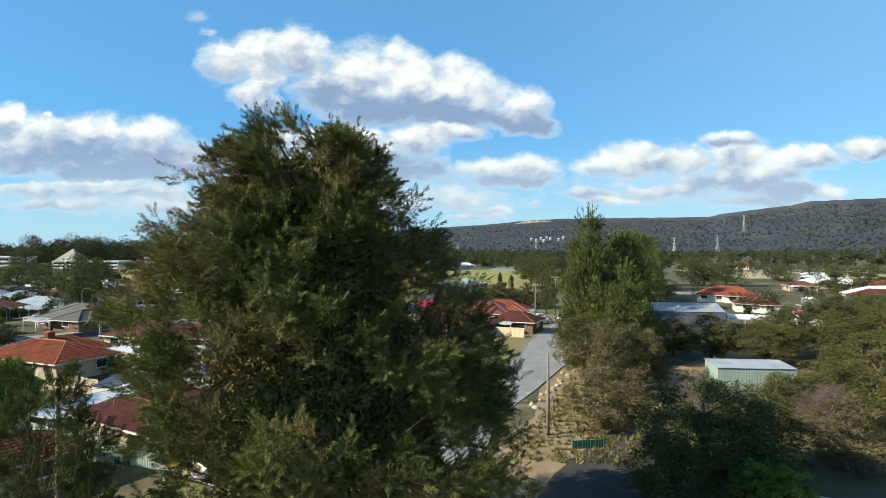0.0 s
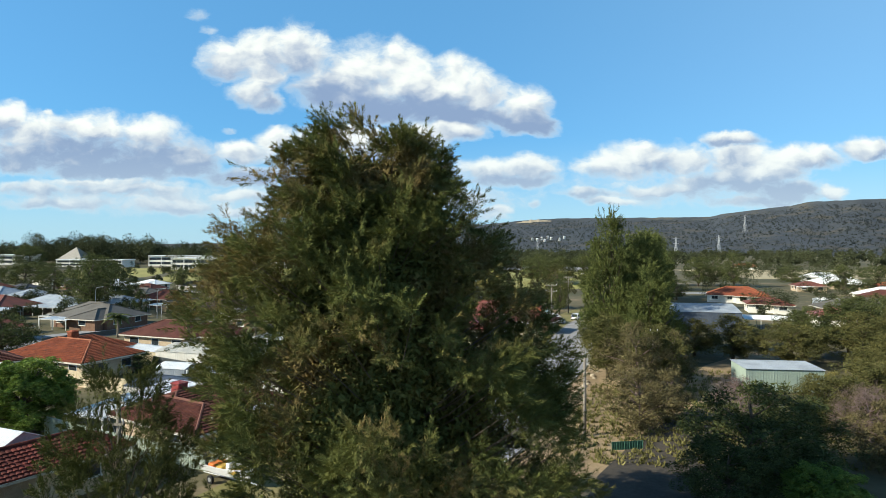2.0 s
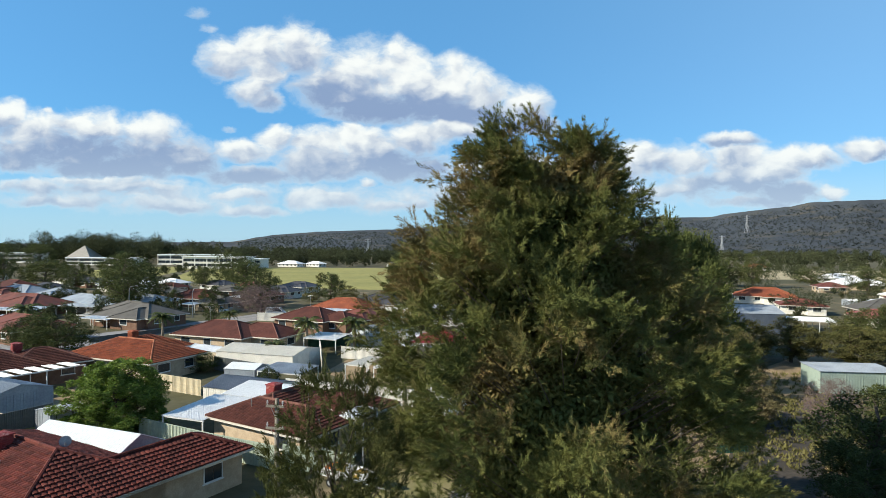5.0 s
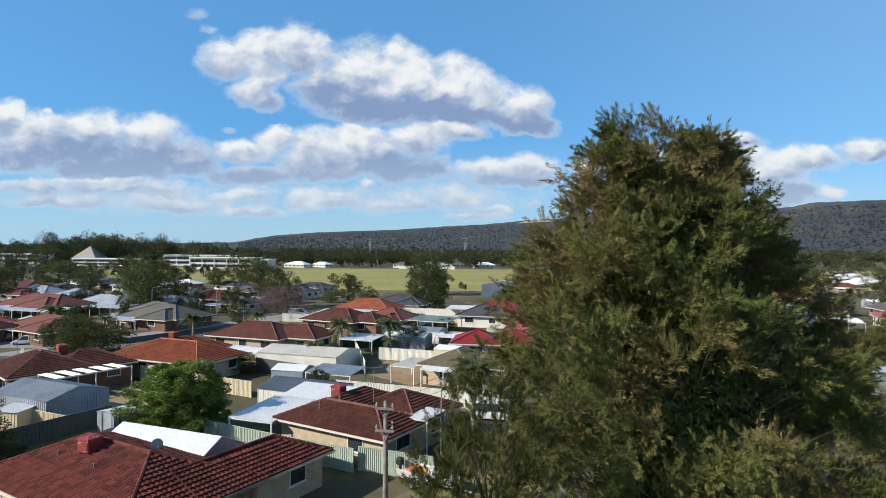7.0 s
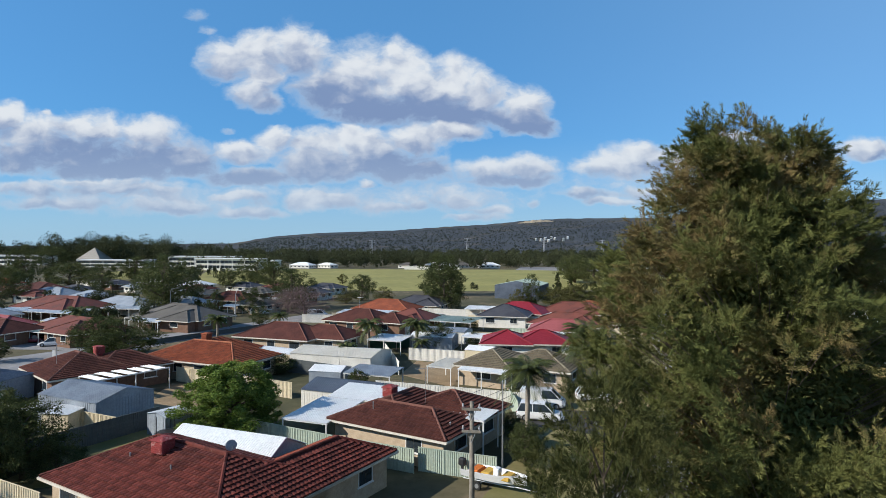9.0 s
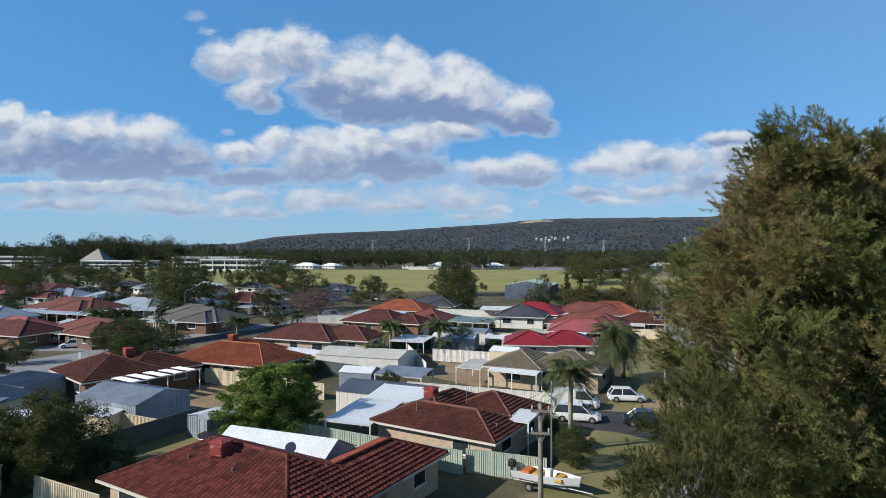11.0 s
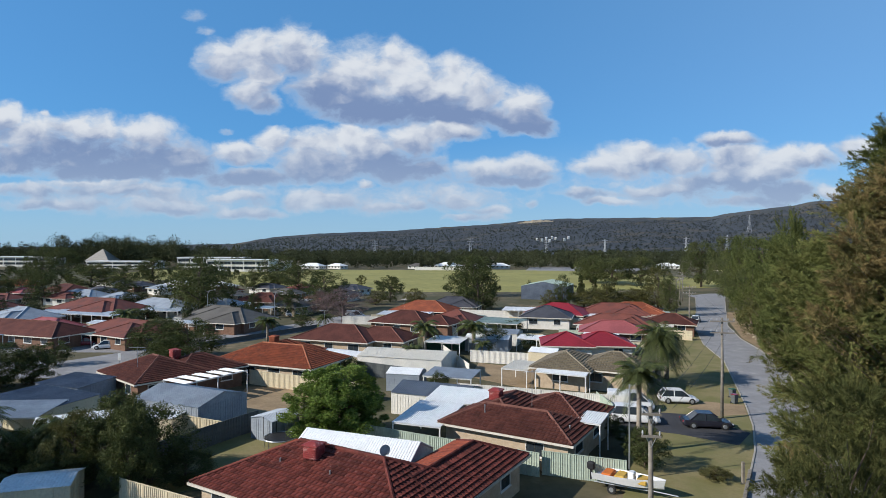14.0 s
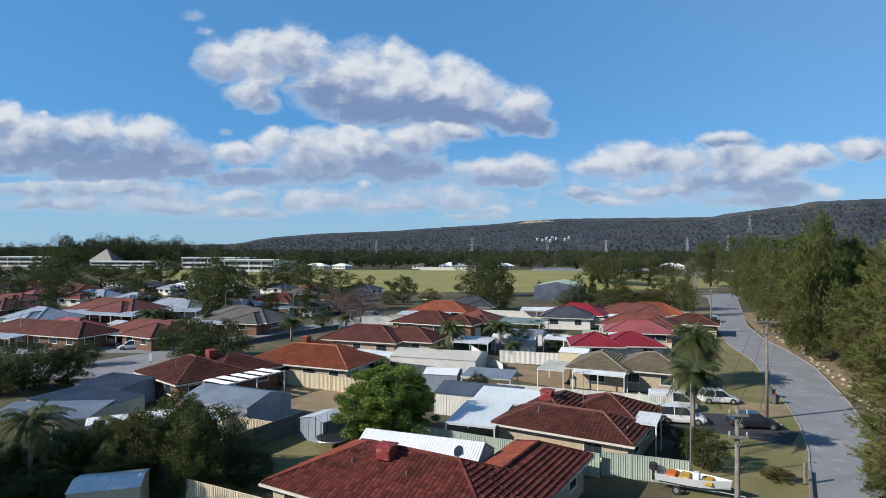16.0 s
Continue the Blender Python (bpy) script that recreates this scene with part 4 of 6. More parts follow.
sheet("sand_field", [(170, 330), (330, 330), (420, 470), (180, 470)], "pale_sand", 0.03, "pale dry open paddock", "field")
sheet("car_park", [(35, 462), (125, 440), (150, 520), (50, 540)], "asphalt", 0.04, "pale grey car park beyond the field", "car park")
sheet("sand_yard", [(-27.6, 78.8), (-20.9, 71.9), (-17.6, 83.5), (-25.8, 88.4)], "sand", 0.02, "bare orange sand back yard", "yard")
sheet("dry_yard", [(-53.8, 61.1), (-46.9, 61.1), (-45.4, 72.0), (-55.3, 73.4)], "sand", 0.018, "dry sandy back yard beside a shed", "yard")
sheet("back_lawn", [(-54, 40), (-40, 46), (-38, 51), (-47, 57), (-52, 52)], "lawn", 0.02, "shaded green back lawn", "lawn")
sheet("driveway", [(-14.5, 56.6), (-9.6, 54.6), (-5.7, 51.5), (-2.9, 54.9), (-5.8, 61.0), (-11.6, 62.4)], "dark_asphalt", 0.034, "dark sealed driveway joining the road", "driveway")
sheet("sand_drive", [(-5.1, 63.7), (-3.6, 60.3), (-0.1, 60.9), (1.5, 64.6), (-2.0, 66.1)], "sand", 0.032, "sandy crossover driveway", "driveway")

for line, side, nm in ((ROAD_LEFT, -1, "kerb"), (ROAD_RIGHT, 1, "kerb")):
    k = Shape()
    ring = []
    for i, q in enumerate(line):
        a, b = Vector(line[max(i - 1, 0)]), Vector(line[min(i + 1, len(line) - 1)])
        nrm = Vector((-(b - a).y, (b - a).x)).normalized() * -side
        o = Vector(q)
        ring.append([(o.x, o.y, -0.05), (o.x, o.y, 0.07), (o.x + nrm.x * 0.03, o.y + nrm.y * 0.03, 0.09), (o.x + nrm.x * 0.16, o.y + nrm.y * 0.16, 0.09), (o.x + nrm.x * 0.16, o.y + nrm.y * 0.16, -0.05)])
    solid(nm, k.loft(ring), "concrete", "low pale concrete kerb along the road", "kerb", kind="structure")

# hills on the skyline: tangents of direction and height
SKYLINE = [(-0.9, 0.0), (-0.36, 0.008), (-0.29, 0.020), (-0.21, 0.026), (-0.08, 0.031), (0.0, 0.037), (0.06, 0.040), (0.14, 0.048), (0.2, 0.0515), (0.3, 0.0525), (0.45, 0.0545), (0.475, 0.060), (0.59, 0.0745), (0.62, 0.081), (0.75, 0.0865), (1.1, 0.085), (1.6, 0.06)]
us, hs = [q[0] for q in SKYLINE], [q[1] for q in SKYLINE]
s = Shape()
cols, rows_n = 260, 26
for j in range(rows_n):
    q = j / (rows_n - 1)
    for i in range(cols):
        u = -0.9 + 2.5 * i / (cols - 1)
        top_y = 3900 - 1300 * min(1, max(0, (u - 0.2) / 0.5))
        yy = 1300 + (top_y - 1300) * q
        h = float(np.interp(u, us, hs)) * top_y
        bumpy = noise.fractal((u * 14, q * 5, 0.3), 0.9, 2.0, 6) * 0.09
        z = h * max(0.0, (q ** 1.5) * (1 + bumpy * (1 - q) * 4)) + (16 if q == 1 else -2) + noise.noise((u * 120, q * 9, 1)) * 5 * q
        s.v.append((u * yy, yy, z))
for j in range(rows_n - 1):
    for i in range(cols - 1):
        a = j * cols + i
        s.f.append((a, a + 1, a + 1 + cols, a + cols))
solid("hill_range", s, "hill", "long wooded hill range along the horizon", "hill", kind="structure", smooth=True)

rng = np.random.default_rng(3)


def on_hill(u, q):
    top_y = 3900 - 1300 * np.clip((u - 0.2) / 0.5, 0, 1)
    yy = 1300 + (top_y - 1300) * q
    return np.stack([u * yy, yy, np.interp(u, us, hs) * top_y * q ** 1.5 + 2], 1)


n = 11000
spots = on_hill(rng.uniform(-0.35, 1.1, n), rng.uniform(0.02, 1.0, n) ** 0.7)
size = rng.uniform(2, 4.5, n)
cl = np.repeat(spots, 6, 0) + rng.normal(size=(n * 6, 3)) * np.repeat(size, 6)[:, None] * np.array([0.5, 0.5, 0.3]) + np.array([0, 0, 3.0])
tri = cl[:, None, :] + rng.normal(size=(n * 6, 3, 3)) * np.repeat(size, 6)[:, None, None] * 0.5
tagged(new("hill_trees", soup("hill_trees", tri, "haze_tinted_leaf")), "scattered trees over the hill slopes, tinted blue for haze", "woods", kind="stuff")
for u, q in ((0.150, 0.42), (0.158, 0.40), (0.166, 0.44), (0.171, 0.38), (0.182, 0.43), (0.196, 0.40), (0.204, 0.45), (0.176, 0.47)):
    x, y, z = (float(c) for c in on_hill(np.array([u]), np.array([q]))[0])
    hh = thing("hillside_house", pose(x, y, z + 3, 0, 0, 20), "tiny white house among the trees of the hillside", "house", "hillside houses")
    part("wall", Shape().box(-4, 4, -3, 3, -8, 2), "render_white", hh)
    part("roof", Shape().add([(-4.6, -3.6, 2), (4.6, -3.6, 2), (4.6, 3.6, 2), (-4.6, 3.6, 2), (-2, 0, 4), (2, 0, 4)], [(0, 1, 5, 4), (1, 2, 5), (2, 3, 4, 5), (3, 0, 4), (3, 2, 1, 0)]), "white_metal", hh)
quarry = Shape()
ring = []
for i in range(15):
    q = i / 14
    cx, cy = 3850 * (0.122 + 0.06 * q), 3850.0
    h = 3850 * float(np.interp(0.122 + 0.06 * q, us, hs)) + 4 + 16 * math.sin(math.pi * q) * (0.7 + 0.3 * math.sin(i * 2.3))
    ring.append([(cx, cy - 40, h - 60), (cx, cy - 10, h), (cx, cy + 30, h), (cx, cy + 60, h - 60)])
solid("quarry", quarry.loft(ring), "limestone", "pale bare quarry face on the hill crest", "quarry", kind="structure")

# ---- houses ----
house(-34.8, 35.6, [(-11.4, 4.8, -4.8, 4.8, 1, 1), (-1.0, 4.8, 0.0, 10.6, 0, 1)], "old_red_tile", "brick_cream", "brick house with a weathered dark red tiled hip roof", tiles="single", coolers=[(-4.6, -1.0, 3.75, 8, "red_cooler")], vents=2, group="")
house(-31.7, 50.0, [(0.0, 11.6, 0.0, 6.2, 1, 1), (0.2, 7.6, 0.2, 11.0, 1, 1), (3.6, 11.5, 4.4, 12.0, 1, 1)], "brown_tile", "brick_cream", "cream brick house with a dark brown tiled hip roof", tiles=True, coolers=[(3.2, 4.6, 3.45, 5, "red_cooler")], vents=1, group="")
house(-61.2, 77.5, [(0, 15.4, 0, 9.0, 1, 1), (1.0, 9, 3, 13, 1, 1)], "terracotta", "brick_cream", "house with a bright terracotta tiled hip roof", turn=-23, tiles=True, coolers=[(5.0, 6.2, 3.85, 0, "terracotta")])
house(-72.0, 70.5, [(0, 10.6, 0, 9.0, 1, 1), (2.6, 10.2, 4.5, 13.5, 1, 1)], "brown_tile", "brick_brown", "brown brick house with a brown tiled hip roof", turn=-41, tiles=True, coolers=[(5.2, 6.8, 3.55, 0, "red_cooler")])
house(-20.6, 73.0, [(0, 7.4, 0, 9.0, 1, 1), (5, 14.0, 1.5, 9.5, 1, 1)], "olive_tile", "brick_cream", "brick house with a grey-olive tiled hip roof", turn=-26, tiles=True)
house(-55.9, 96.0, [(0, 14, 0, 9.5, 1, 1), (8, 19, 2.5, 10.5, 1, 1)], "brown_tile", "brick_cream", "house with a brown tiled hip roof", turn=-20)
house(-16.5, 88.8, [(0, 8, 0, 8, 1, 1), (5, 14, 1.0, 9, 1, 1)], "red_metal", "render_white", "white house with a bright red metal hip roof", turn=-8, slope=0.4)
house(-14.9, 126.0, [(0, 11, 0, 10, 1, 1)], "dark_tile", "render_white", "white house with a dark slate-grey hip roof", turn=-16)
house(-46.0, 118.0, [(0, 13, 0, 10, 1, 1), (9, 17, 2, 9, 1, 1)], "brown_tile", "brick_brown", "house with a brown tiled hip roof", turn=-27)
FAR = [
    (-43.9, 141.7, 15, 10, "terracotta", "house with a red tiled hip roof"),
    (-34.7, 122.5, 10, 9, "dull_red_tile", "house with an orange-red tiled hip roof"),
    (-35.8, 153.1, 14, 10, "dark_tile", "house with a dark grey roof"),
    (-12.4, 136.7, 14, 10, "red_metal", "house with a dull red hip roof"),
    (-0.3, 135.5, 16, 10, "dull_red_tile", "house with a red tiled hip roof"),
    (-5.5, 116.0, 15, 9, "dull_red_tile", "house with a red-brown tiled hip roof"),
    (-7.1, 104.9, 12, 8, "pink_metal", "house with a faded red hip roof"),
    (-97.2, 107.9, 18, 9, "dull_red_tile", "house with a red tiled roof"),
    (-127.7, 144.4, 22, 12, "dull_red_tile", "house with a red tiled roof"),
    (-88.6, 127.6, 16, 11, "grey_tile", "house with a grey tiled roof"),
    (-89.6, 166.4, 14, 10, "brown_tile", "house with a brown tiled roof"),
    (-130.2, 127.6, 14, 10, "zinc", "house with a pale grey metal roof"),
    (-118.5, 106.4, 24.5, 9, "brown_tile", "house with a dark brown roof and wall"),
    (-113.0, 113.0, 12, 7, "pink_metal", "house with a faded pink metal roof"),
    (-156.1, 145.8, 16, 11, "dull_red_tile", "house with a red tiled roof"),
    (-112.9, 153.1, 18, 9, "zinc", "house with a pale metal roof"),
    (-85.2, 122.8, 16, 11, "grey_tile", "house with a grey tiled roof"),
    (79.0, 185.0, 18, 12, "terracotta", "house with a red roof"),
    (88.3, 140.6, 18, 12, "grey_tile", "house with a grey roof"),
    (119.3, 174.0, 16, 11, "brown_tile", "house with a brown roof"),
    (150.9, 247.8, 22, 12, "white_metal", "house with a white metal roof"),
    (8.6, 117.9, 10, 8, "brown_tile", "house with a red-brown tiled roof"),
    (6.0, 136.6, 14, 10, "terracotta", "house with a red tiled roof"),
    (91.3, 122.8, 16, 11, "grey_tile", "house with a grey roof"),
]
for k, (hx, hy, la, lb, rf, lab) in enumerate(FAR):
    house(hx, hy, [(0, la, 0, lb, 1, 1), (la * 0.45, la * 0.95, -2.0, lb * 0.7, 1, 1)] if k % 3 else [(0, la, 0, lb, 1, 1)], rf, "brick_brown" if "grey" in rf or "brown" in rf or "red" in rf or "pink" in rf else ("brick_cream", "render_white")[k % 2], lab, turn=(-20, -26, -14, -30)[k % 4], eave=2.3)
    if hx < 30:
        c, n = math.cos(radians(-22)), math.sin(radians(-22))
        patio(hx + 1.0 - 0.4 * 3.0, hy - 3.0, la * 0.5, 3.2, ("white_metal", "cream_metal", "white_metal", "green_metal")[k % 4], "pale metal patio roof beside a house", turn=-22, z0=2.1, z1=2.3)
        if hx > -80:
            fence([(hx - 2 + 4.5 * n, hy - 4.5 * c), (hx - 2 + la * 1.1 * c + 4.5 * n, hy - 4.5 * c + la * 1.1 * n)], ("fence_cream", "fence_white", "fence_green")[k % 3], "pale ribbed metal fence before a house", step=3.2)

# close rows of further houses, standing clear of the streets and of each other
rng = np.random.default_rng(23)
STREET_LINE = [(-130, 98), (-95, 102), (-75, 105), (-66, 120), (-58, 136), (-51, 151)]
built = [(q[0] + 6, q[1] + 3) for q in FAR]
ROOFS = [("dull_red_tile", "red tiled"), ("grey_tile", "grey tiled"), ("brown_tile", "brown tiled"), ("zinc", "pale grey metal"), ("white_metal", "white metal"), ("dull_red_tile", "red tiled"), ("dark_tile", "dark slate-grey"), ("pink_metal", "faded pink metal")]
for x0, x1, y0, y1, many in ((-215, -62, 152, 238, 26), (75, 190, 125, 240, 12)):
    done, tries = 0, 0
    while done < many and tries < 900:
        tries += 1
        x, y = rng.uniform(x0, x1), rng.uniform(y0, y1)
        if min(math.hypot(x - q[0], y - q[1]) for q in built) < 15 or min(math.hypot(x - q[0], y - q[1]) for q in STREET_LINE) < 12 or (x0 > 0 and x < 0.42 * y + 12):
            continue
        built.append((x, y))
        rf, words = ROOFS[int(rng.integers(len(ROOFS)))]
        la, lb = rng.uniform(10, 14), rng.uniform(7, 9)
        house(x - la / 2, y, [(0, la, 0, lb, 1, 1), (la * 0.5, la * 0.95, -2.2, lb * 0.6, 1, 1)], rf, ("brick_brown", "brick_cream", "render_white")[done % 3], "low suburban house with a " + words + " roof", turn=(-20, -26, -14, -30)[done % 4], eave=2.3, slope=0.36)
        if done % 3 != 2:
            patio(x - la / 2 - 1.5, y - 3.5, la * 0.45, 3.0, ("white_metal", "cream_metal")[done % 2], "pale metal patio roof beside a house", turn=-22, z0=2.1, z1=2.3)
        done += 1

# sheds, patios, carports
shed(-61.0, 57.7, 8.4, 6.0, "zinc", "zinc", "grey steel shed with a low gabled roof", turn=-25, eave=2.6, rise=0.8)
shed(-48.4, 53.6, 2.7, 3.0, "zinc", "zinc", "small pale grey garden shed", turn=-33, eave=1.9, rise=0.25, gable="b")
patio(-58.6, 63.4, 8.6, 3.8, "white_metal", "long carport roof of white metal panels with gaps", turn=60, slats=5, z0=2.6, z1=2.62)
patio(-35.6, 50.4, 4.4, 6.5, "white_metal", "flat white metal patio roof beside the brown house", turn=-20)
patio(-33.0, 57.0, 6.5, 4.0, "white_metal", "white corrugated patio roof", turn=-22, z0=2.6, z1=3.1)
shed(-42.3, 42.6, 9.1, 5.0, "white_metal", "zinc", "white corrugated gabled patio room behind the red roof", turn=-21, eave=2.3, rise=1.25)
patio(-24.0, 73.8, 3.4, 5.5, "cream_metal", "flat pale carport roof beside the sandy yard", turn=-26, z0=2.2, z1=2.3)
patio(-20.2, 71.4, 6.2, 2.2, "white_metal", "striped white awning on the olive-roofed house", turn=-28, z0=2.3, z1=2.6)
patio(-21.7, 49.2, 3.4, 3.2, "white_metal", "small white metal carport roof beside a house", turn=-28, z0=3.0, z1=3.1)
shed(-36.5, 61.5, 8.0, 5.5, "blue_metal", "render_white", "white outbuilding with a blue-grey metal roof", turn=-22, eave=2.2, rise=0.7)
shed(-42.8, 81.3, 12, 7, "cream_metal", "render_white", "long cream metal-roofed outbuilding", turn=-18, eave=2.4, rise=0.6)
shed(-76.0, 58.2, 9.7, 5.3, "blue_metal", "fence_cream", "low building with a blue-grey metal roof", turn=-26, eave=2.4, rise=0.25, gable="flat")
shed(-75.6, 65.2, 6.5, 4.5, "blue_metal", "zinc", "small building with a dark blue-grey metal roof", turn=-22, eave=2.3, rise=0.3, gable="flat")
patio(-75.3, 51.1, 9.0, 5.0, "zinc", "pale grey metal patio roof with a lattice side", turn=4)
patio(-65.6, 50.1, 8.2, 1.8, "white_metal", "narrow white metal lean-to roof", turn=26, z0=2.2, z1=2.4)
shed(-57.8, 53.5, 2.6, 2.2, "white_metal", "fence_cream", "tiny shed with a white metal roof", turn=-10, eave=1.9, rise=0.15, gable="flat", door=False)
shed(-58.8, 37.0, 4.0, 3.0, "white_metal", "fence_cream", "small white corrugated garden shed", turn=16, eave=2.0, rise=0.3)
shed(32.2, 69.0, 8.6, 4.6, "zinc", "green_metal", "pale green metal shed among the bushes", turn=-6, eave=2.6, rise=0.2, gable="flat")
shed(42, 119, 14, 13, "zinc", "blue_metal", "large building with a blue and white metal roof", turn=-10, eave=4.0, rise=1.2)
shed(-4.3, 199.4, 15, 18, "green_metal", "blue_metal", "large pale metal shed beside the field", turn=-20, eave=4.5, rise=1.5, gable="b")
MID = [(-124.0, 137.6, 22, 7, "white_metal"), (-102.2, 118.6, 9, 5, "white_metal"), (-105.0, 142.7, 12, 6, "white_metal"), (-29.7, 128.4, 9, 6, "green_metal"), (-25.5, 120.4, 10, 7, "green_metal"), (-27.4, 98.9, 9, 6, "white_metal"),
       (-34.1, 94.8, 6, 5, "white_metal"), (-53.1, 86.7, 15, 4, "white_metal"), (-16.8, 142.7, 8, 6, "white_metal"), (13.4, 135.8, 9, 7, "green_metal"), (-19.0, 98.3, 7, 3, "white_metal"), (-37.9, 71.2, 5, 4, "white_metal"), (-33.6, 69.6, 6, 4, "zinc"), (-18.7, 86.1, 5, 4, "white_metal"),
       (-46.0, 134.0, 12, 5, "white_metal"), (-25.7, 106.3, 10, 6, "zinc"), (-128.4, 128.5, 9, 6, "white_metal"), (104.7, 169.2, 14, 7, "white_metal"), (59.1, 122.0, 9, 6, "white_metal"), (-52.3, 86.1, 9, 5, "white_metal")]
for k, (hx, hy, la, lb, rf) in enumerate(MID):
    if k % 2:
        shed(hx, hy, la * 0.8, lb * 0.8, rf, ("render_white", "fence_cream", "zinc")[k % 3], "low outbuilding with a pale metal roof", turn=(-20, -26, -14)[k % 3], eave=2.1, rise=0.45, door=False)
    else:
        patio(hx, hy, la, lb, rf, "open-sided patio with a pale metal roof", turn=(-20, -26, -14)[k % 3], z0=2.2, z1=2.5)

# ---- the great she-oak beside the road ----
rng = np.random.default_rng(11)
HEIGHTS, WIDTHS = [1.5, 4, 7, 9, 12, 14, 16, 18, 19.5, 21, 22.4, 23.4], [6.5, 10.0, 10.6, 10.2, 9.7, 9.2, 8.1, 6.5, 5.1, 3.9, 2.7, 1.0]
LONG, SHORT = np.array([0.86, 0.51]), np.array([-0.51, 0.86])


def axis_at(z):
    """The crown's middle leans a little towards the houses with height."""
    return np.array([-1.5 * min(1.0, max(0.0, z - 6) / 10), -0.4 * max(0.0, z - 6) / 16])


# boughs end in rounded heads of foliage, with dark gaps between them
tips = []
for i in range(124):
    z = 21.8 - 19.6 * ((i + rng.uniform(0, 1)) / 124) ** 0.9
    a = i * 2.399963 + rng.normal(0, 0.3)
    head = min(2.1, 0.75 + 0.16 * (23.0 - z)) * rng.uniform(0.75, 1.1)
    w = max(0.2, float(np.interp(z, HEIGHTS, WIDTHS)) - head * 0.8) * rng.uniform(0.80, 1.04)
    x, y = axis_at(z) + LONG * math.cos(a) * w + SHORT * math.sin(a) * w * float(np.interp(z, [11, 16], [0.77, 0.64]))
    for k in range(6):
        d = rng.normal(size=3) + np.array([math.cos(a) * 0.9, math.sin(a) * 0.9, 0.45])
        d *= head * rng.uniform(0.75, 1.0) / np.linalg.norm(d)
        tips.append((x + d[0], y + d[1], max(1.2, z + d[2] * 0.85)))
peaks = [(-2.8, -0.6, 21.6), (-0.6, -0.9, 21.3), (-3.6, -0.5, 21.9), (-1.8, -0.2, 20.9), (0.2, -0.6, 20.6), (-3.3, -0.2, 20.6), (-4.3, -0.2, 22.5), (-3.9, -0.3, 23.0), (-3.0, -0.5, 22.8), (-2.3, -0.7, 22.7), (-1.5, -1.1, 22.1), (1.1, -1.4, 21.6), (0.6, -1.1, 21.3), (-5.2, -0.6, 21.4)]
peaks += [(-5.9, -1.9, 18.9), (-6.8, -2.2, 17.6), (-7.6, -2.6, 16.4), (-8.4, -3.0, 15.0), (3.9, 1.2, 19.0), (5.0, 2.0, 17.6), (9.4, 4.5, 6.0), (10.2, 5.6, 5.2), (8.8, 3.6, 8.5), (10.2, 5.0, 3.6), (8.0, 3.6, 10.8)]
tips += peaks
centres, radii = [], []
for t in tips:
    t = np.array(t)
    size = 0.5 if t[2] > 20.5 else 0.72
    back = np.array([*axis_at(t[2]), t[2] - 1.5]) - t
    for k in range(3):
        q = rng.uniform(0, 0.2) ** 1.1 * (0.4 if t[2] > 20.5 else 1)
        centres.append(t + back * q + rng.normal(0, 0.45 * size, 3) * (0.5 if k == 0 else 1.0))
        radii.append(size * rng.uniform(0.6, 1.0))
centres, radii = np.array(centres), np.array(radii)
# the shaded mass of old foliage inside the crown
zs = rng.uniform(2.0, 20.5, 3200)
ang, rad = rng.uniform(0, 2 * math.pi, 3200), rng.uniform(0, 1, 3200) ** 0.5 * 0.54
ws = np.interp(zs, HEIGHTS, WIDTHS) * rad
heart = np.stack([axis_at(z) for z in zs]) + LONG * (np.cos(ang) * ws)[:, None] + SHORT * (np.sin(ang) * ws * 0.63)[:, None]
heart = np.concatenate([heart, zs[:, None]], 1)
leaves = np.concatenate([feathered(rng, centres, radii, 6, 64, 0.74, 0.165, 0.029, up=0.5), sprays(rng, centres, radii * 0.8, 40, 0.19, 0.036, up=0.3), sprays(rng, heart, np.full(len(heart), 0.8), 44, 0.32, 0.14)])
big_tree = thing("tree", pose(-5.3, 30.0, 0), "tall bushy olive-green she-oak standing beside the road", "tree")
part("crown", soup("crown", leaves, "leaf_casuarina"), None, big_tree)
trunk = [Vector((0, 0, -0.1)), Vector((0.1, 0, 3)), Vector((-0.2, 0, 7)), Vector((-0.6, -0.1, 11)), Vector((-1.1, -0.2, 15)), Vector((-1.4, -0.3, 18)), Vector((-2.2, -0.4, 20.5)), Vector((-3.4, -0.4, 22.6))]
part("trunk", Shape().pipe(trunk, [0.55, 0.46, 0.4, 0.33, 0.25, 0.16, 0.09, 0.03], 12), "bark", big_tree, smooth=True)
for t in tips[:-len(peaks):2] + peaks:
    tip = Vector(t)
    zb = max(1.8, min(18.0, tip.z - tip.xy.length * 0.55 - 0.8))
    base = Vector((*(axis_at(zb) * 0.8), zb))
    mid = base.lerp(tip, 0.5) - Vector((0, 0, 0.3))
    part("limb", Shape().pipe([base, mid, tip], [0.06, 0.028, 0.006], 6), "bark", big_tree, smooth=True)

# ---- kinds of smaller trees, each 10 m high and 4 m in half-width ----
KIND = {}
KIND["gum"] = [tree_meshes(20 + i, 10, 4, "leaf_gum", low=0.2, clumps=110, count=170, clump_r=0.22, length=0.3, width=0.11, lean=0.4) for i in range(3)]
KIND["dark"] = [tree_meshes(30 + i, 10, 4, "leaf_dark", low=0.08, clumps=110, count=130, clump_r=0.23, length=0.3, width=0.11) for i in range(2)]
KIND["olive"] = [tree_meshes(40 + i, 10, 4, "leaf_olive", low=0.12, clumps=110, count=150, clump_r=0.21, length=0.32, width=0.09, up=0.4) for i in range(3)]
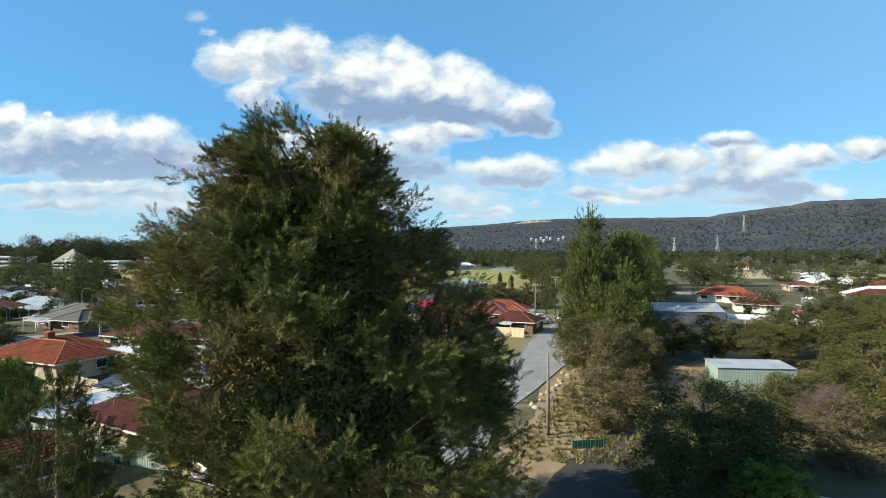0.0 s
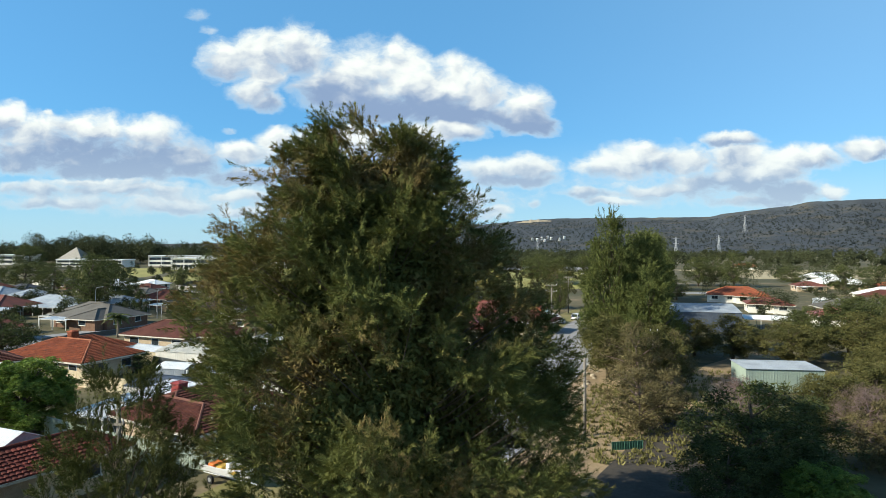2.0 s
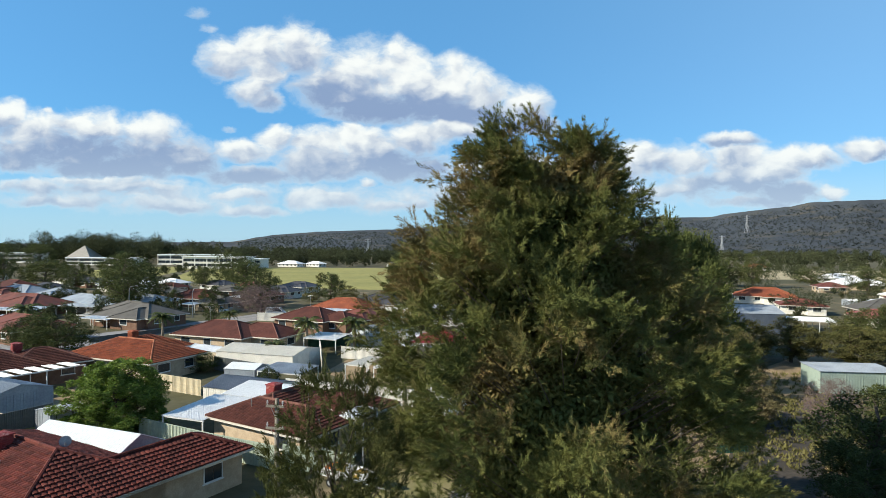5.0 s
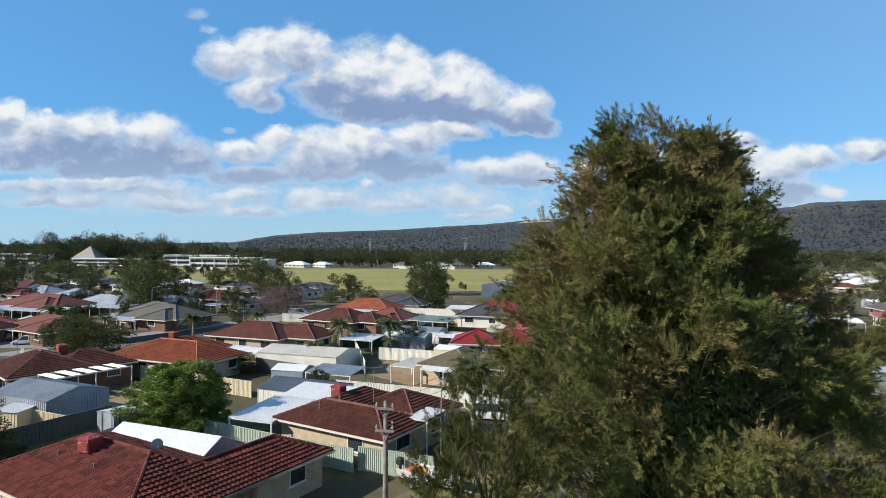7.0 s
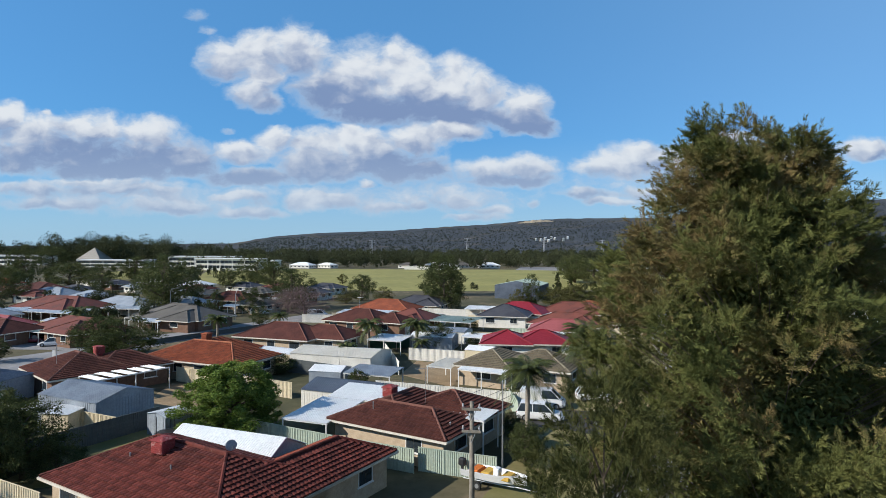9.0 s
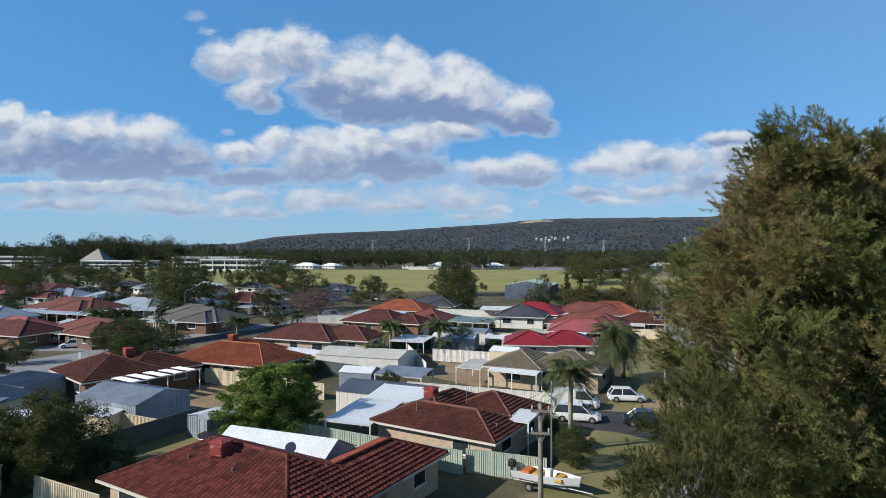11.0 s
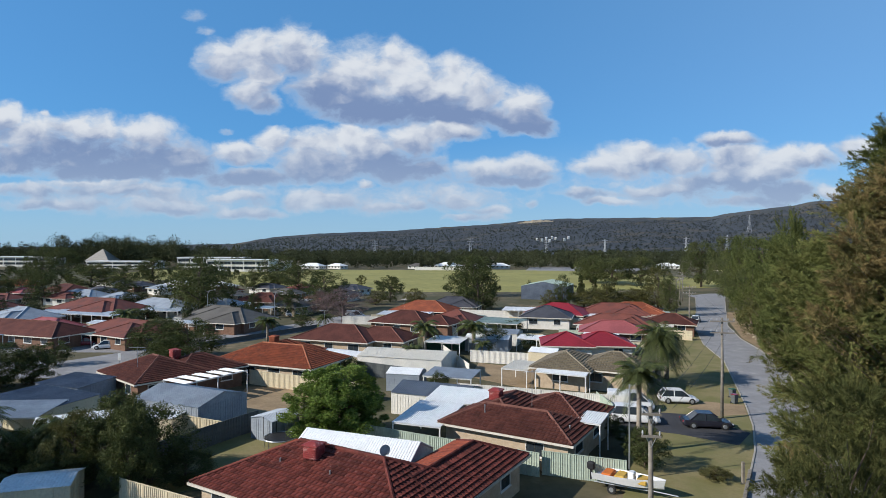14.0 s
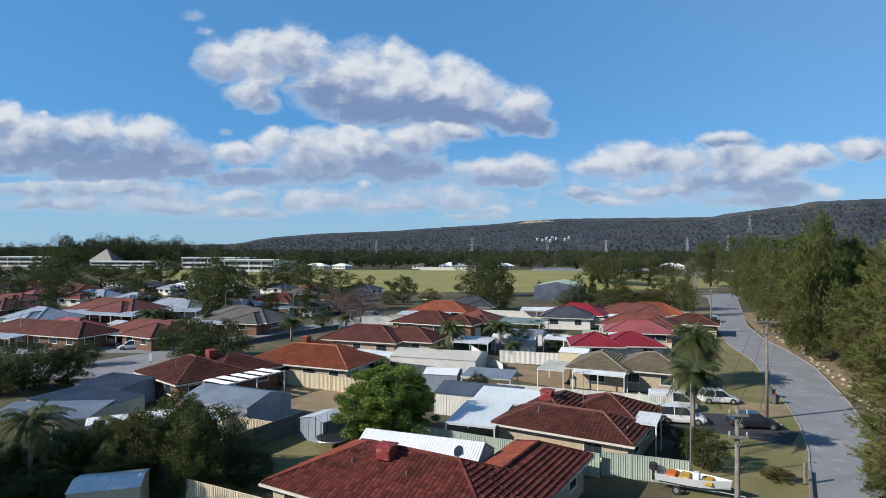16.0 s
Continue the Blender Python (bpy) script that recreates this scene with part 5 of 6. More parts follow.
KIND["oak"] = [tree_meshes(45 + i, 10, 4, "leaf_roadside", low=0.06, clumps=200, count=60, clump_r=0.17, length=0.26, width=0.09, up=0.6, feather=(8, 22, 0.9), profile=lambda h: (1.0 - h) ** 0.42 * min(1, 0.6 + h * 2)) for i in range(3)]
KIND["dry"] = [tree_meshes(50 + i, 10, 4, "leaf_dry", low=0.05, clumps=80, count=90, clump_r=0.22, length=0.5, width=0.1, up=0.3, bark="twig") for i in range(2)]
KIND["bright"] = [tree_meshes(60 + i, 10, 4, "leaf_bright", low=0.1, clumps=300, count=220, clump_r=0.15, length=0.19, width=0.13, profile=lambda h: math.sin(math.pi * (0.22 + 0.72 * h)) ** 0.5) for i in range(2)]
KIND["bare"] = [tree_meshes(70, 10, 4, "twig", low=0.2, clumps=90, count=60, clump_r=0.24, length=0.9, width=0.03, up=0.6, bark="twig")]
KIND["cypress"] = [tree_meshes(75, 10, 1.6, "leaf_dark", low=0.03, clumps=80, count=90, clump_r=0.3, length=0.3, width=0.12, up=0.8, profile=lambda h: (1 - h) ** 0.6)]
KIND["small_oak"] = [tree_meshes(78, 10, 3.6, "leaf_young", low=0.3, clumps=150, count=70, clump_r=0.15, length=0.17, width=0.034, up=0.2, feather=(9, 60, 0.6), trunk_r=0.14)]
LIGHT = {}
for k, leaf, lo, pr in (("gum", "leaf_gum", 0.15, None), ("dark", "leaf_dark", 0.06, None), ("olive", "leaf_olive", 0.08, None), ("oak", "leaf_roadside", 0.06, lambda h: (1.0 - h) ** 0.42 * min(1, 0.6 + h * 2))):
    LIGHT[k] = [tree_meshes(90 + i, 10, 4, leaf, low=lo, clumps=110, count=92, clump_r=0.21, length=0.25, width=0.13, profile=pr) for i in range(3)]
WORDS = {"gum": ("tree", "grey-green gum tree among the houses"), "dark": ("tree", "dark green dense-leaved tree in a yard"), "olive": ("tree", "olive-green bushy tree on rough ground"), "oak": ("tree", "tall dark olive she-oak in the roadside row"), "dry": ("bush", "brown-tinged dry bush on sandy ground"),
         "bright": ("tree", "bright green round-headed leafy tree"), "bare": ("tree", "nearly leafless purple-brown twiggy tree"), "cypress": ("tree", "slender dark green cypress tree"), "small_oak": ("tree", "wispy young she-oak with a thin trunk")}
rng = np.random.default_rng(5)


def grow(kind, places):
    """Trees of one kind: x, y, height, half-width."""
    for x, y, high, half in places:
        cat, words = WORDS[kind]
        if high < 5.5 and cat == "tree" and kind in ("dark", "olive", "gum"):
            cat, words = "bush", words.replace("tree", "bush")
        size = max(0.3, half / (1.6 if kind == "cypress" else 3.6 if kind == "small_oak" else 4.0))
        kinds = LIGHT[kind] if y > 95 and kind in LIGHT else KIND[kind]
        plant(cat, kinds[int(rng.integers(len(kinds)))], x, y, words, cat, turn=rng.uniform(0, 6.28), size=size, tall=max(0.3, high / 10 / size), group="trees of the suburb")


# far trees and the roadside row
grow("bare", [(-54.2, 138, 7.7, 6.6), (-62.5, 155.9, 6, 4.5)])
grow("cypress", [(25.3, 218.1, 7.3, 1.5), (21.8, 224.5, 8, 1.5)])
grow("dark", [(-47.5, 188.8, 8.2, 4.7), (-22, 211.2, 14.2, 8.3), (-19.6, 166.1, 9.6, 4.1), (3.7, 170.8, 9.3, 2.8), (-94.3, 170.8, 6.6, 3.3), (-69.9, 149.5, 6.5, 3.6), (-61.4, 128.1, 4.3, 2.4), (-76.8, 143.5, 6.2, 2.1), (-16.4, 99.7, 2.7, 1.9), (-22.6, 99.7, 4, 2.8), (-17, 119.6, 2.5, 2.8), (-63.2, 163.6, 10.7, 7), (-21.7, 158.4, 14.6, 6.4), (-97.2, 165.2, 12.2, 7.9)])
grow("gum", [(82, 235, 21, 8), (84, 262, 20, 9), (110, 262, 13, 6), (46, 150, 12, 5), (60, 185, 14, 6), (70, 96, 8.5, 5), (80, 112, 8, 5), (118.9, 269.2, 12.9, 7.7), (123.4, 257.2, 14.3, 7.4), (43.6, 292, 13.4, 9.8), (145.4, 218.1, 10.4, 8.4), (168.6, 232.8, 10, 7.8), (156.2, 269.2, 9, 7.7), (73.4, 193.6, 6.5, 4.6), (-91.9, 149.5, 14.6, 7.8), (-105.7, 170.8, 12.3, 4.1), (-99.9, 249.3, 13.7, 9.5), (-82, 211.1, 11.2, 8.1), (-102, 224.2, 8.6, 5.4), (49.1, 276.8, 12.5, 11.9), (44.7, 300.1, 11.6, 8.6), (62.3, 276.8, 13.3, 9.3)])
grow("gum", [(26.3, 149.4, 10, 2.8), (-180.1, 210.9, 9.6, 7), (-151.7, 179.3, 10.3, 5.1), (-179.6, 199.2, 7.7, 5.7), (-172.3, 239.1, 10.4, 10.3), (-151, 224.2, 10.4, 6.4), (-176.7, 299.1, 12.1, 8.6), (-318, 449.1, 17.4, 12.9), (-216.8, 275.8, 17.3, 7.9)])
grow("oak", [(32, 106, 19.5, 5.5), (38, 120, 19.8, 6), (45, 138, 20, 6), (53, 158, 20, 6), (60, 178, 20.5, 6.5), (69, 200, 21, 7), (36, 128, 14, 5)])
grow("olive", [(30, 112, 9, 5), (24, 97, 8, 4), (15.2, 165.7, 6.3, 4.8), (23.2, 165.7, 4.8, 4), (28.4, 163, 11.7, 4.7), (14, 163, 6.6, 7), (9.9, 170.8, 5.4, 4.9), (22.9, 166.1, 5.8, 4.7), (0.1, 170.8, 4.9, 3.3), (-68.6, 276.4, 4.6, 2.6), (-51.2, 179.4, 4.3, 3.4), (-39, 170.8, 5.4, 3.3)])
# wooded side of the road
grow("bare", [(24, 54, 5, 2.8), (33, 50, 5, 3)])
grow("bright", [(19.5, 35.2, 3.6, 2.4)])
grow("dark", [(18, 40.5, 7.4, 4.6), (22.5, 43, 5.6, 3.6), (14.6, 37, 4.4, 3)])
grow("dry", [(14.7, 54, 5.4, 3.2), (18.5, 66, 8, 3.8), (25.5, 74, 6, 3), (18.4, 57, 4.6, 2.2), (44, 60, 6, 4.2), (30, 44, 5.2, 3.2)])
grow("gum", [(52, 90, 7.5, 4.2), (60, 92, 9, 4.6)])
grow("oak", [(22.8, 92, 21.4, 5), (29.2, 94, 19, 4.4), (26, 84, 14, 4.5)])
grow("olive", [(22, 70, 7.5, 3.6), (18, 76, 8, 4), (38, 56, 5.8, 4.2), (31.5, 54, 5, 3.2), (37, 47, 6.2, 4), (47, 66, 7, 4.4), (40, 88, 6.5, 4.4), (46, 84, 6.5, 4.6), (55, 82, 7.5, 4.6), (64, 84, 9, 4.8), (58, 72, 7.5, 4.5), (36, 92, 5.5, 3.4)])
# among the houses
grow("bright", [(-40.7, 52.8, 6.4, 4.3)])
grow("dark", [(-68.7, 87.7, 6.4, 4.6), (-72.9, 89.9, 4.3, 2.6), (-86.2, 72.1, 5.6, 4.4), (-82.7, 75, 4.6, 3.2), (-87.4, 86.5, 3.5, 2.1), (-86.9, 69.3, 3.9, 3), (-31.7, 67.9, 2.8, 1.3), (-40.7, 85.5, 0.8, 2.8), (-63.5, 45.3, 3.2, 1.9), (-52.5, 43.5, 5.5, 3), (-62, 39.5, 2.6, 2.6), (-58, 41.5, 2.4, 2.6), (-65.5, 44.5, 3.2, 2.8), (-60.5, 46.5, 3.4, 2.8), (-49.8, 43.2, 2.4, 2), (-68, 41, 4, 3), (-15.6, 46.3, 3.1, 1.7), (-15.3, 50.1, 1.9, 1.4), (-16, 54.6, 1.8, 1.3), (-75.2, 93, 5.8, 4.4), (-44, 79.2, 2.5, 2.6)])
grow("gum", [(-55.4, 44.2, 6.2, 2.7), (-61.1, 44.7, 4.3, 1.9), (-52.7, 40.8, 5.9, 1.9)])
grow("olive", [(-34.2, 85.5, 2.1, 2.4), (-37.5, 85.5, 2.5, 2), (-57.8, 43.2, 5.1, 2.4), (-63.3, 39.5, 1.8, 1.5), (-11.2, 44, 0.9, 0.6)])
grow("small_oak", [(-15.8, 23.0, 11.8, 2.7)])

# trees beyond the yards, whose shade lies over them
for x, y, high, half in ((-74.5, 33.0, 14.5, 5.0), (-80.5, 40.0, 13.0, 4.5), (-71.0, 31.0, 13.0, 4.0)):
    plant("tree", KIND["gum"][0], x, y, "tall gum tree shading the back yards", "tree", turn=x, size=half / 4, tall=high / 10 / (half / 4), group="trees of the suburb")

# palms
P_TALL = palm_meshes(84, 6.9, 64, 3.0, 0.2)
P_FEATHER, P_THICK, P_SMALL = palm_meshes(81, 5.4, 44, 3.1, 0.18), palm_meshes(82, 6.0, 80, 3.4, 0.3, True), palm_meshes(83, 3.0, 30, 2.0, 0.16)
for x, y, mesh, size, words in ((-14.9, 49.8, P_TALL, 0.97, "slim feather palm beside the driveway"), (-4.6, 73.5, P_THICK, 1.1, "bushy palm with a thick hanging skirt of fronds"), (-2.0, 77.5, P_THICK, 0.9, "bushy palm with a thick hanging skirt of fronds"), (-64.6, 42.2, P_FEATHER, 0.95, "feather palm in a shaded yard"),
                                (-59.5, 44.5, P_FEATHER, 0.75, "feather palm in a shaded yard"), (-63.2, 108.8, P_SMALL, 1.3, "small feather palm by the street"), (-54.9, 119.6, P_SMALL, 1.1, "small feather palm by the street"), (-26.2, 97.0, P_SMALL, 1.5, "feather palm between the houses"), (-34.0, 97.0, P_SMALL, 1.5, "feather palm between the houses"),
                                (-35.5, 83.6, P_SMALL, 1.0, "small palm in a back yard"), (-90.7, 112.2, P_SMALL, 1.6, "palm beside the street"), (-25.2, 89.8, P_SMALL, 0.9, "small palm in a back yard")):
    plant("palm_tree", mesh, x, y, words, "palm tree", "palms", turn=x, size=size)

# distant woods
rng = np.random.default_rng(9)


def woods(count, spots, label, lo, hi, leaf=1.5, per=46, broad=1.0):
    qs = []
    c = spots(count)
    hgt = rng.uniform(lo, hi, count)
    cc, rr = [], []
    for k in range(6):
        off = np.clip(rng.normal(size=(count, 3)), -1.6, 1.6) * np.stack([hgt * 0.19 * broad, hgt * 0.19 * broad, hgt * 0.17], 1)
        cc.append(np.stack([c[:, 0], c[:, 1], hgt * 0.5], 1) + off)
        rr.append(hgt * rng.uniform(0.18, 0.26, count))
    q = sprays(rng, np.concatenate(cc), np.concatenate(rr), per // 6, leaf, leaf * 0.75)
    ob = new("woodland", soup("woodland", q, "far_trees"))
    tagged(ob, label, "woods", kind="stuff")


def belt(y0, y1, u0, u1, power=1.0):
    def spots(n):
        y = y0 + (y1 - y0) * rng.uniform(0, 1, n) ** power
        return np.stack([rng.uniform(u0, u1, n) * y, y], 1)
    return spots


woods(420, belt(490, 700, -0.5, 0.35), "dense belt of dark gum trees behind the sports field", 7, 19, 1.2, 300)
woods(900, belt(700, 1500, -0.95, 0.95), "far dark woods on the plain", 9, 19, 2.0, 170)
woods(230, belt(600, 760, -1.0, -0.4), "tall dark trees behind the school", 14, 29, 1.5, 400, 1.5)
woods(26, belt(560, 640, -0.72, -0.50), "broad tall crowns rising over the school", 26, 36, 1.3, 900, 1.3)
woods(120, belt(500, 700, 0.3, 1.0), "dark gum trees beyond the paddock", 7, 19, 1.6, 200)
woods(110, belt(250, 430, -1.1, -0.42), "garden trees among the far houses", 4, 8, 0.55, 420)
woods(60, belt(260, 450, 0.28, 1.0), "garden trees among the far houses", 6, 12, 0.55, 420)
woods(22, belt(225, 262, -0.62, 0.3), "low hedge of trees along the field's edge", 3, 6, 0.4, 400)
woods(46, belt(130, 240, 0.42, 0.95), "garden trees between houses", 4, 8.5, 0.34, 600)
woods(44, belt(125, 225, -0.95, -0.56), "garden trees between houses", 3, 6.5, 0.34, 600)


# dry grass tufts along the verges
def tufts(n, corners, high, label):
    rng = np.random.default_rng(n)
    a, b, c, d = (np.array(q) for q in corners)
    s, t = rng.uniform(0, 1, (n, 1)), rng.uniform(0, 1, (n, 1))
    p = (a * (1 - s) + b * s) * (1 - t) + (d * (1 - s) + c * s) * t
    p = np.repeat(np.concatenate([p, np.full((n, 1), 0.02)], 1), 7, 0)
    p[:, :2] += rng.normal(0, 0.12, (n * 7, 2))
    tip = p + np.stack([rng.normal(0, 0.15, n * 7), rng.normal(0, 0.15, n * 7), rng.uniform(0.4, 1.0, n * 7) * high], 1)
    side = rng.normal(0, 0.05, (n * 7, 3)) * np.array([1, 1, 0])
    tagged(new("dry_grass", soup("dry_grass", np.stack([p - side, p + side, tip], 1), "grass_dry")), label, "grass", kind="stuff")


tufts(1300, ((5, 46), (20, 44), (28, 70), (15, 72)), 0.4, "tall dry grass on the sandy ground")
tufts(1500, ((20, 44), (48, 44), (60, 80), (28, 80)), 0.5, "tall dry grass between the bushes")

# ---- fences ----
fence([(-38.1, 51.7), (-30.5, 47.6), (-24.1, 44.5)], "fence_green", "pale green ribbed metal fence behind the houses")
fence([(-23.8, 45.0), (-18.1, 42.9)], "fence_green", "pale green ribbed metal fence beside the boat")
fence([(-55.5, 43.6), (-50.7, 52.4), (-48.6, 56.2)], "fence_dark", "long dark ribbed metal fence in the shade")
fence([(-52.7, 39.8), (-46.5, 36.6)], "fence_cream", "cream ribbed metal fence with a rail")
fence([(-55.4, 74.8), (-38.7, 66.2)], "fence_cream", "cream ribbed metal fence behind the terracotta roof")
fence([(-56.5, 55.3), (-50.7, 52.6)], "fence_cream", "cream ribbed metal fence before the grey shed")
fence([(-29.5, 67.3), (-12.0, 61.2)], "fence_white", "long off-white fence across the back yards")
fence([(-27.0, 89.2), (-18.6, 86.3)], "fence_white", "off-white fence round the sandy yard")
fence([(-31.0, 93.4), (-27.7, 78.4)], "fence_white", "off-white yard fence between houses")
fence([(-14.9, 63.3), (-14.6, 58.3)], "fence_green", "pale green ribbed side fence")
fence([(-18.0, 107.0), (-13.2, 105.6)], "fence_cream", "cream yard fence between houses")
fence([(-27.3, 100.3), (-34.0, 97.9)], "net_green", "green yard fence between houses")
fence([(-42.7, 80.4), (-35.2, 75.8)], "fence_dark", "old dark yard fence between houses")
fence([(-72.5, 101.8), (-57.5, 126.3)], "fence_dark", "low dark fence along the street", high=0.9)
fence([(-53.6, 133.7), (-38.3, 131.5)], "fence_white", "pale off-white yard fence between houses")
fence([(-27.3, 148.6), (-11.2, 143.3)], "fence_white", "pale off-white yard fence between houses")
fence([(-52, 468), (-8, 462)], "fence_white", "long white wall at the edge of the field", high=2.6, step=6)
fence([(10.7, 48.6), (13.4, 49.0)], "net_green", "low green mesh barrier on the sand", high=0.7)
fence([(21.9, 36.6), (25.8, 34.4)], "fence_white", "low white paling fence in the bushes", high=1.4)

# ---- poles and wires ----
DIRECTION = 24.0
POLES = [(-20.5, 31.4, 8.75, -10), (-3.3, 59.6, 10.1, -12), (18.7, 119.5, 9.5, -20), (29.0, 152.0, 9.5, -22), (38.5, 173.0, 9.5, -22), (47.0, 192.0, 9.5, -22)]
for x, y, high, turn in POLES:
    power_pole(x, y, high, turn, "weathered grey timber power pole with crossarms", wide=0.5 if y < 40 else 1.15)
power_pole(9.3, 52.3, 7.3, -20, "bare grey timber pole on the sandy verge", arms=())
power_pole(21.8, 70.3, 7.0, 0, "grey timber pole among the dry bushes", arms=(0.2,), wide=0.5)
for (x0, y0, h0, a0), (x1, y1, h1, a1) in zip(POLES, POLES[1:]):
    for q in (-1.1, 0.0, 1.1):
        wire((x0 + q * math.cos(radians(a0)), y0 + q * math.sin(radians(a0)), h0 - 0.05), (x1 + q * math.cos(radians(a1)), y1 + q * math.sin(radians(a1)), h1 - 0.05), 0.6)
for x, y, high in ((-17.6, 43.9, 7.0), (-21.4, 46.5, 3.2)):
    t = thing("mast", pose(x, y, 0), "thin grey steel mast by the fence", "mast")
    part("pole", Shape().rod((0, 0, -0.1), (0, 0, high), 0.07, 0.05), "steel", t)
    part("cap", Shape().rod((0, 0, high), (0, 0, high + 0.06), 0.08, 0.05), "steel", t)


def street_lamp(x, y, turn, high=7.0):
    t = thing("street_lamp", pose(x, y, 0, 0, 0, turn), "grey steel street lamp with a curved arm", "street lamp", "street lamps")
    part("pole", Shape().pipe([(0, 0, -0.1), (0, 0, high * 0.85), (0.3, 0, high * 0.97), (1.5, 0, high)], [0.09, 0.07, 0.05, 0.04], 8), "steel", t)
    part("lamp_head", Shape().box(1.4, 2.0, -0.12, 0.12, high - 0.06, high + 0.06, 0.03), "porcelain", t)


street_lamp(-87.8, 143.5, 0), street_lamp(-110.3, 105.7, 0, 6.0), street_lamp(-70.1, 138.0, 0), street_lamp(-118.2, 149.5, 180)
t = thing("street_sign", pose(-76.5, 83.6, 0), "white sign board on a post by the street", "sign")
part("post", Shape().rod((0, 0, -0.1), (0, 0, 2.2), 0.05), "steel", t)
part("board", Shape().box(-0.22, 0.22, -0.06, -0.02, 1.3, 2.3, 0.01), "trim_white", t)
t = thing("post", pose(-9.6, 43.2, 0), "leaning grey timber bollard at the road's edge", "post")
part("shaft", Shape().box(-0.1, 0.1, -0.1, 0.1, -0.1, 1.6, 0.02), "wood_grey", t)
rail = solid("kerb_rail", Shape().box(-0.12, 0.12, -3.2, 3.2, 0, 0.28, 0.02), "wood_grey", "low grey timber rail along the road's edge", "rail", m=pose(-9.6, 42.6, 0.0, 0, 0, -31))

# ---- cars ----
car(-5.2, 65.8, -8, "car_white", "white hatchback parked on a sandy drive", "hatch")
car(-12.4, 58.4, -14, "car_white", "white four-wheel drive parked beside the brown house", "suv")
car(-11.4, 63.1, -14, "car_white", "white van parked by a fence", "van")
car(-6.1, 56.8, -10, "car_dark", "black car parked in tree shade", "sedan")
car(-88.2, 100.9, -160, "car_white", "white car parked at the street's edge", "hatch")
car(-93.5, 104.4, 10, "car_red", "dark red car parked at the street's edge", "sedan")
car(-85.6, 108.2, 25, "car_blue", "blue car parked before a red roof", "sedan")
car(-84.0, 110.8, 25, "car_white", "white car parked before a red roof", "hatch")
car(-68.2, 149.5, 20, "car_white", "white car parked in the far street", "suv")
car(-33.8, 140.1, 0, "car_white", "white car parked between houses", "van")
car(-52.2, 143.5, 0, "car_white", "white van parked between houses", "van")
car(16.4, 130.5, 10, "car_white", "white car parked across the road", "ute")
car(21.2, 129.5, 30, "car_white", "white utility parked across the road", "ute")
car(15.5, 149.8, 10, "car_red", "red car parked across the road", "hatch")
car(28.0, 137.9, 60, "car_white", "white car parked by the verge", "hatch")
car(21.5, 132.8, -10, "car_white", "white car parked by the verge", "van")

# ---- boat on its trailer ----
boat = thing("boat", pose(-18.4, 41.9, 0, 0, 0, -33), "white open dinghy with yellow seats on a trailer", "boat")
rings = []
for q in np.linspace(0, 1, 9):
    half = 0.85 * (1 - max(0, q - 0.35) ** 2 * 2.1)
    keel = 0.45 + 0.5 * max(0, q - 0.55) ** 2 * 2.4
    x, top = -2.3 + 4.8 * q, 1.12 + 0.22 * q * q
    rings.append([(x, 0, keel), (x, half * 0.75, keel + 0.18), (x + 0.1 * q, half, top), (x + 0.1 * q, half - 0.08, top), (x, half * 0.62, keel + 0.3), (x, -half * 0.62, keel + 0.3), (x + 0.1 * q, -half + 0.08, top), (x + 0.1 * q, -half, top), (x, -half * 0.75, keel + 0.18)])
part("hull", Shape().loft(rings), "car_white", boat)
for px, mat in ((-1.3, "orange"), (-0.4, "yellow_seat"), (1.1, "yellow_seat")):
    part("seat", Shape().box(px - 0.35, px + 0.35, -0.6, 0.6, 0.85, 1.18, 0.06), mat, boat)
part("console", Shape().box(0.15, 0.6, -0.45, 0.1, 0.8, 1.55, 0.06), "car_white", boat)
motor = part("outboard_motor", Shape().box(-2.85, -2.3, -0.2, 0.2, 1.05, 1.6, 0.08).box(-2.65, -2.5, -0.08, 0.08, 0.35, 1.05), "dark", boat)
part("trailer_frame", Shape().rod((-2.2, -0.5, 0.42), (1.6, -0.1, 0.42), 0.05).rod((-2.2, 0.5, 0.42), (1.6, 0.1, 0.42), 0.05).rod((1.5, 0, 0.42), (3.4, 0, 0.42), 0.05).rod((-0.8, -0.95, 0.33), (-0.8, 0.95, 0.33), 0.04), "steel", boat)
for sy in (-1, 1):
    w = part("wheel", Shape().rod((-0.8, sy * 0.88, 0.3), (-0.8, sy * 1.05, 0.3), 0.3, 0.3, 16), "tyre", boat)
    part("rim", Shape().rod((-0.8, sy * 1.04, 0.3), (-0.8, sy * 1.06, 0.3), 0.17, 0.16, 12), "steel", w)

# ---- small things on roofs and in yards ----
def dish(x, y, z, turn):
    t = thing("satellite_dish", pose(x, y, z, 0, 0, turn), "grey satellite dish on a roof bracket", "satellite dish")
    rings = [[(r * math.cos(a), -0.16 + 0.35 * r * r - 0.02 * k, 0.75 + r * math.sin(a)) for a in (2 * math.pi * i / 20 for i in range(20))] for k, r in ((0, 0.02), (0, 0.18), (0, 0.34), (1, 0.34), (1, 0.02))]
    part("reflector", Shape().loft(rings), "zinc", t)
    part("mast", Shape().pipe([(0, 0.4, -0.9), (0, 0.3, 0.4), (0, -0.1, 0.75)], [0.03] * 3, 7), "steel", t)
    part("feed_arm", Shape().rod((0, -0.1, 0.4), (0, -0.62, 0.72), 0.015).rod((0, -0.62, 0.68), (0, -0.62, 0.8), 0.04), "steel", t)


dish(-34.9, 36.6, 4.0, 30)


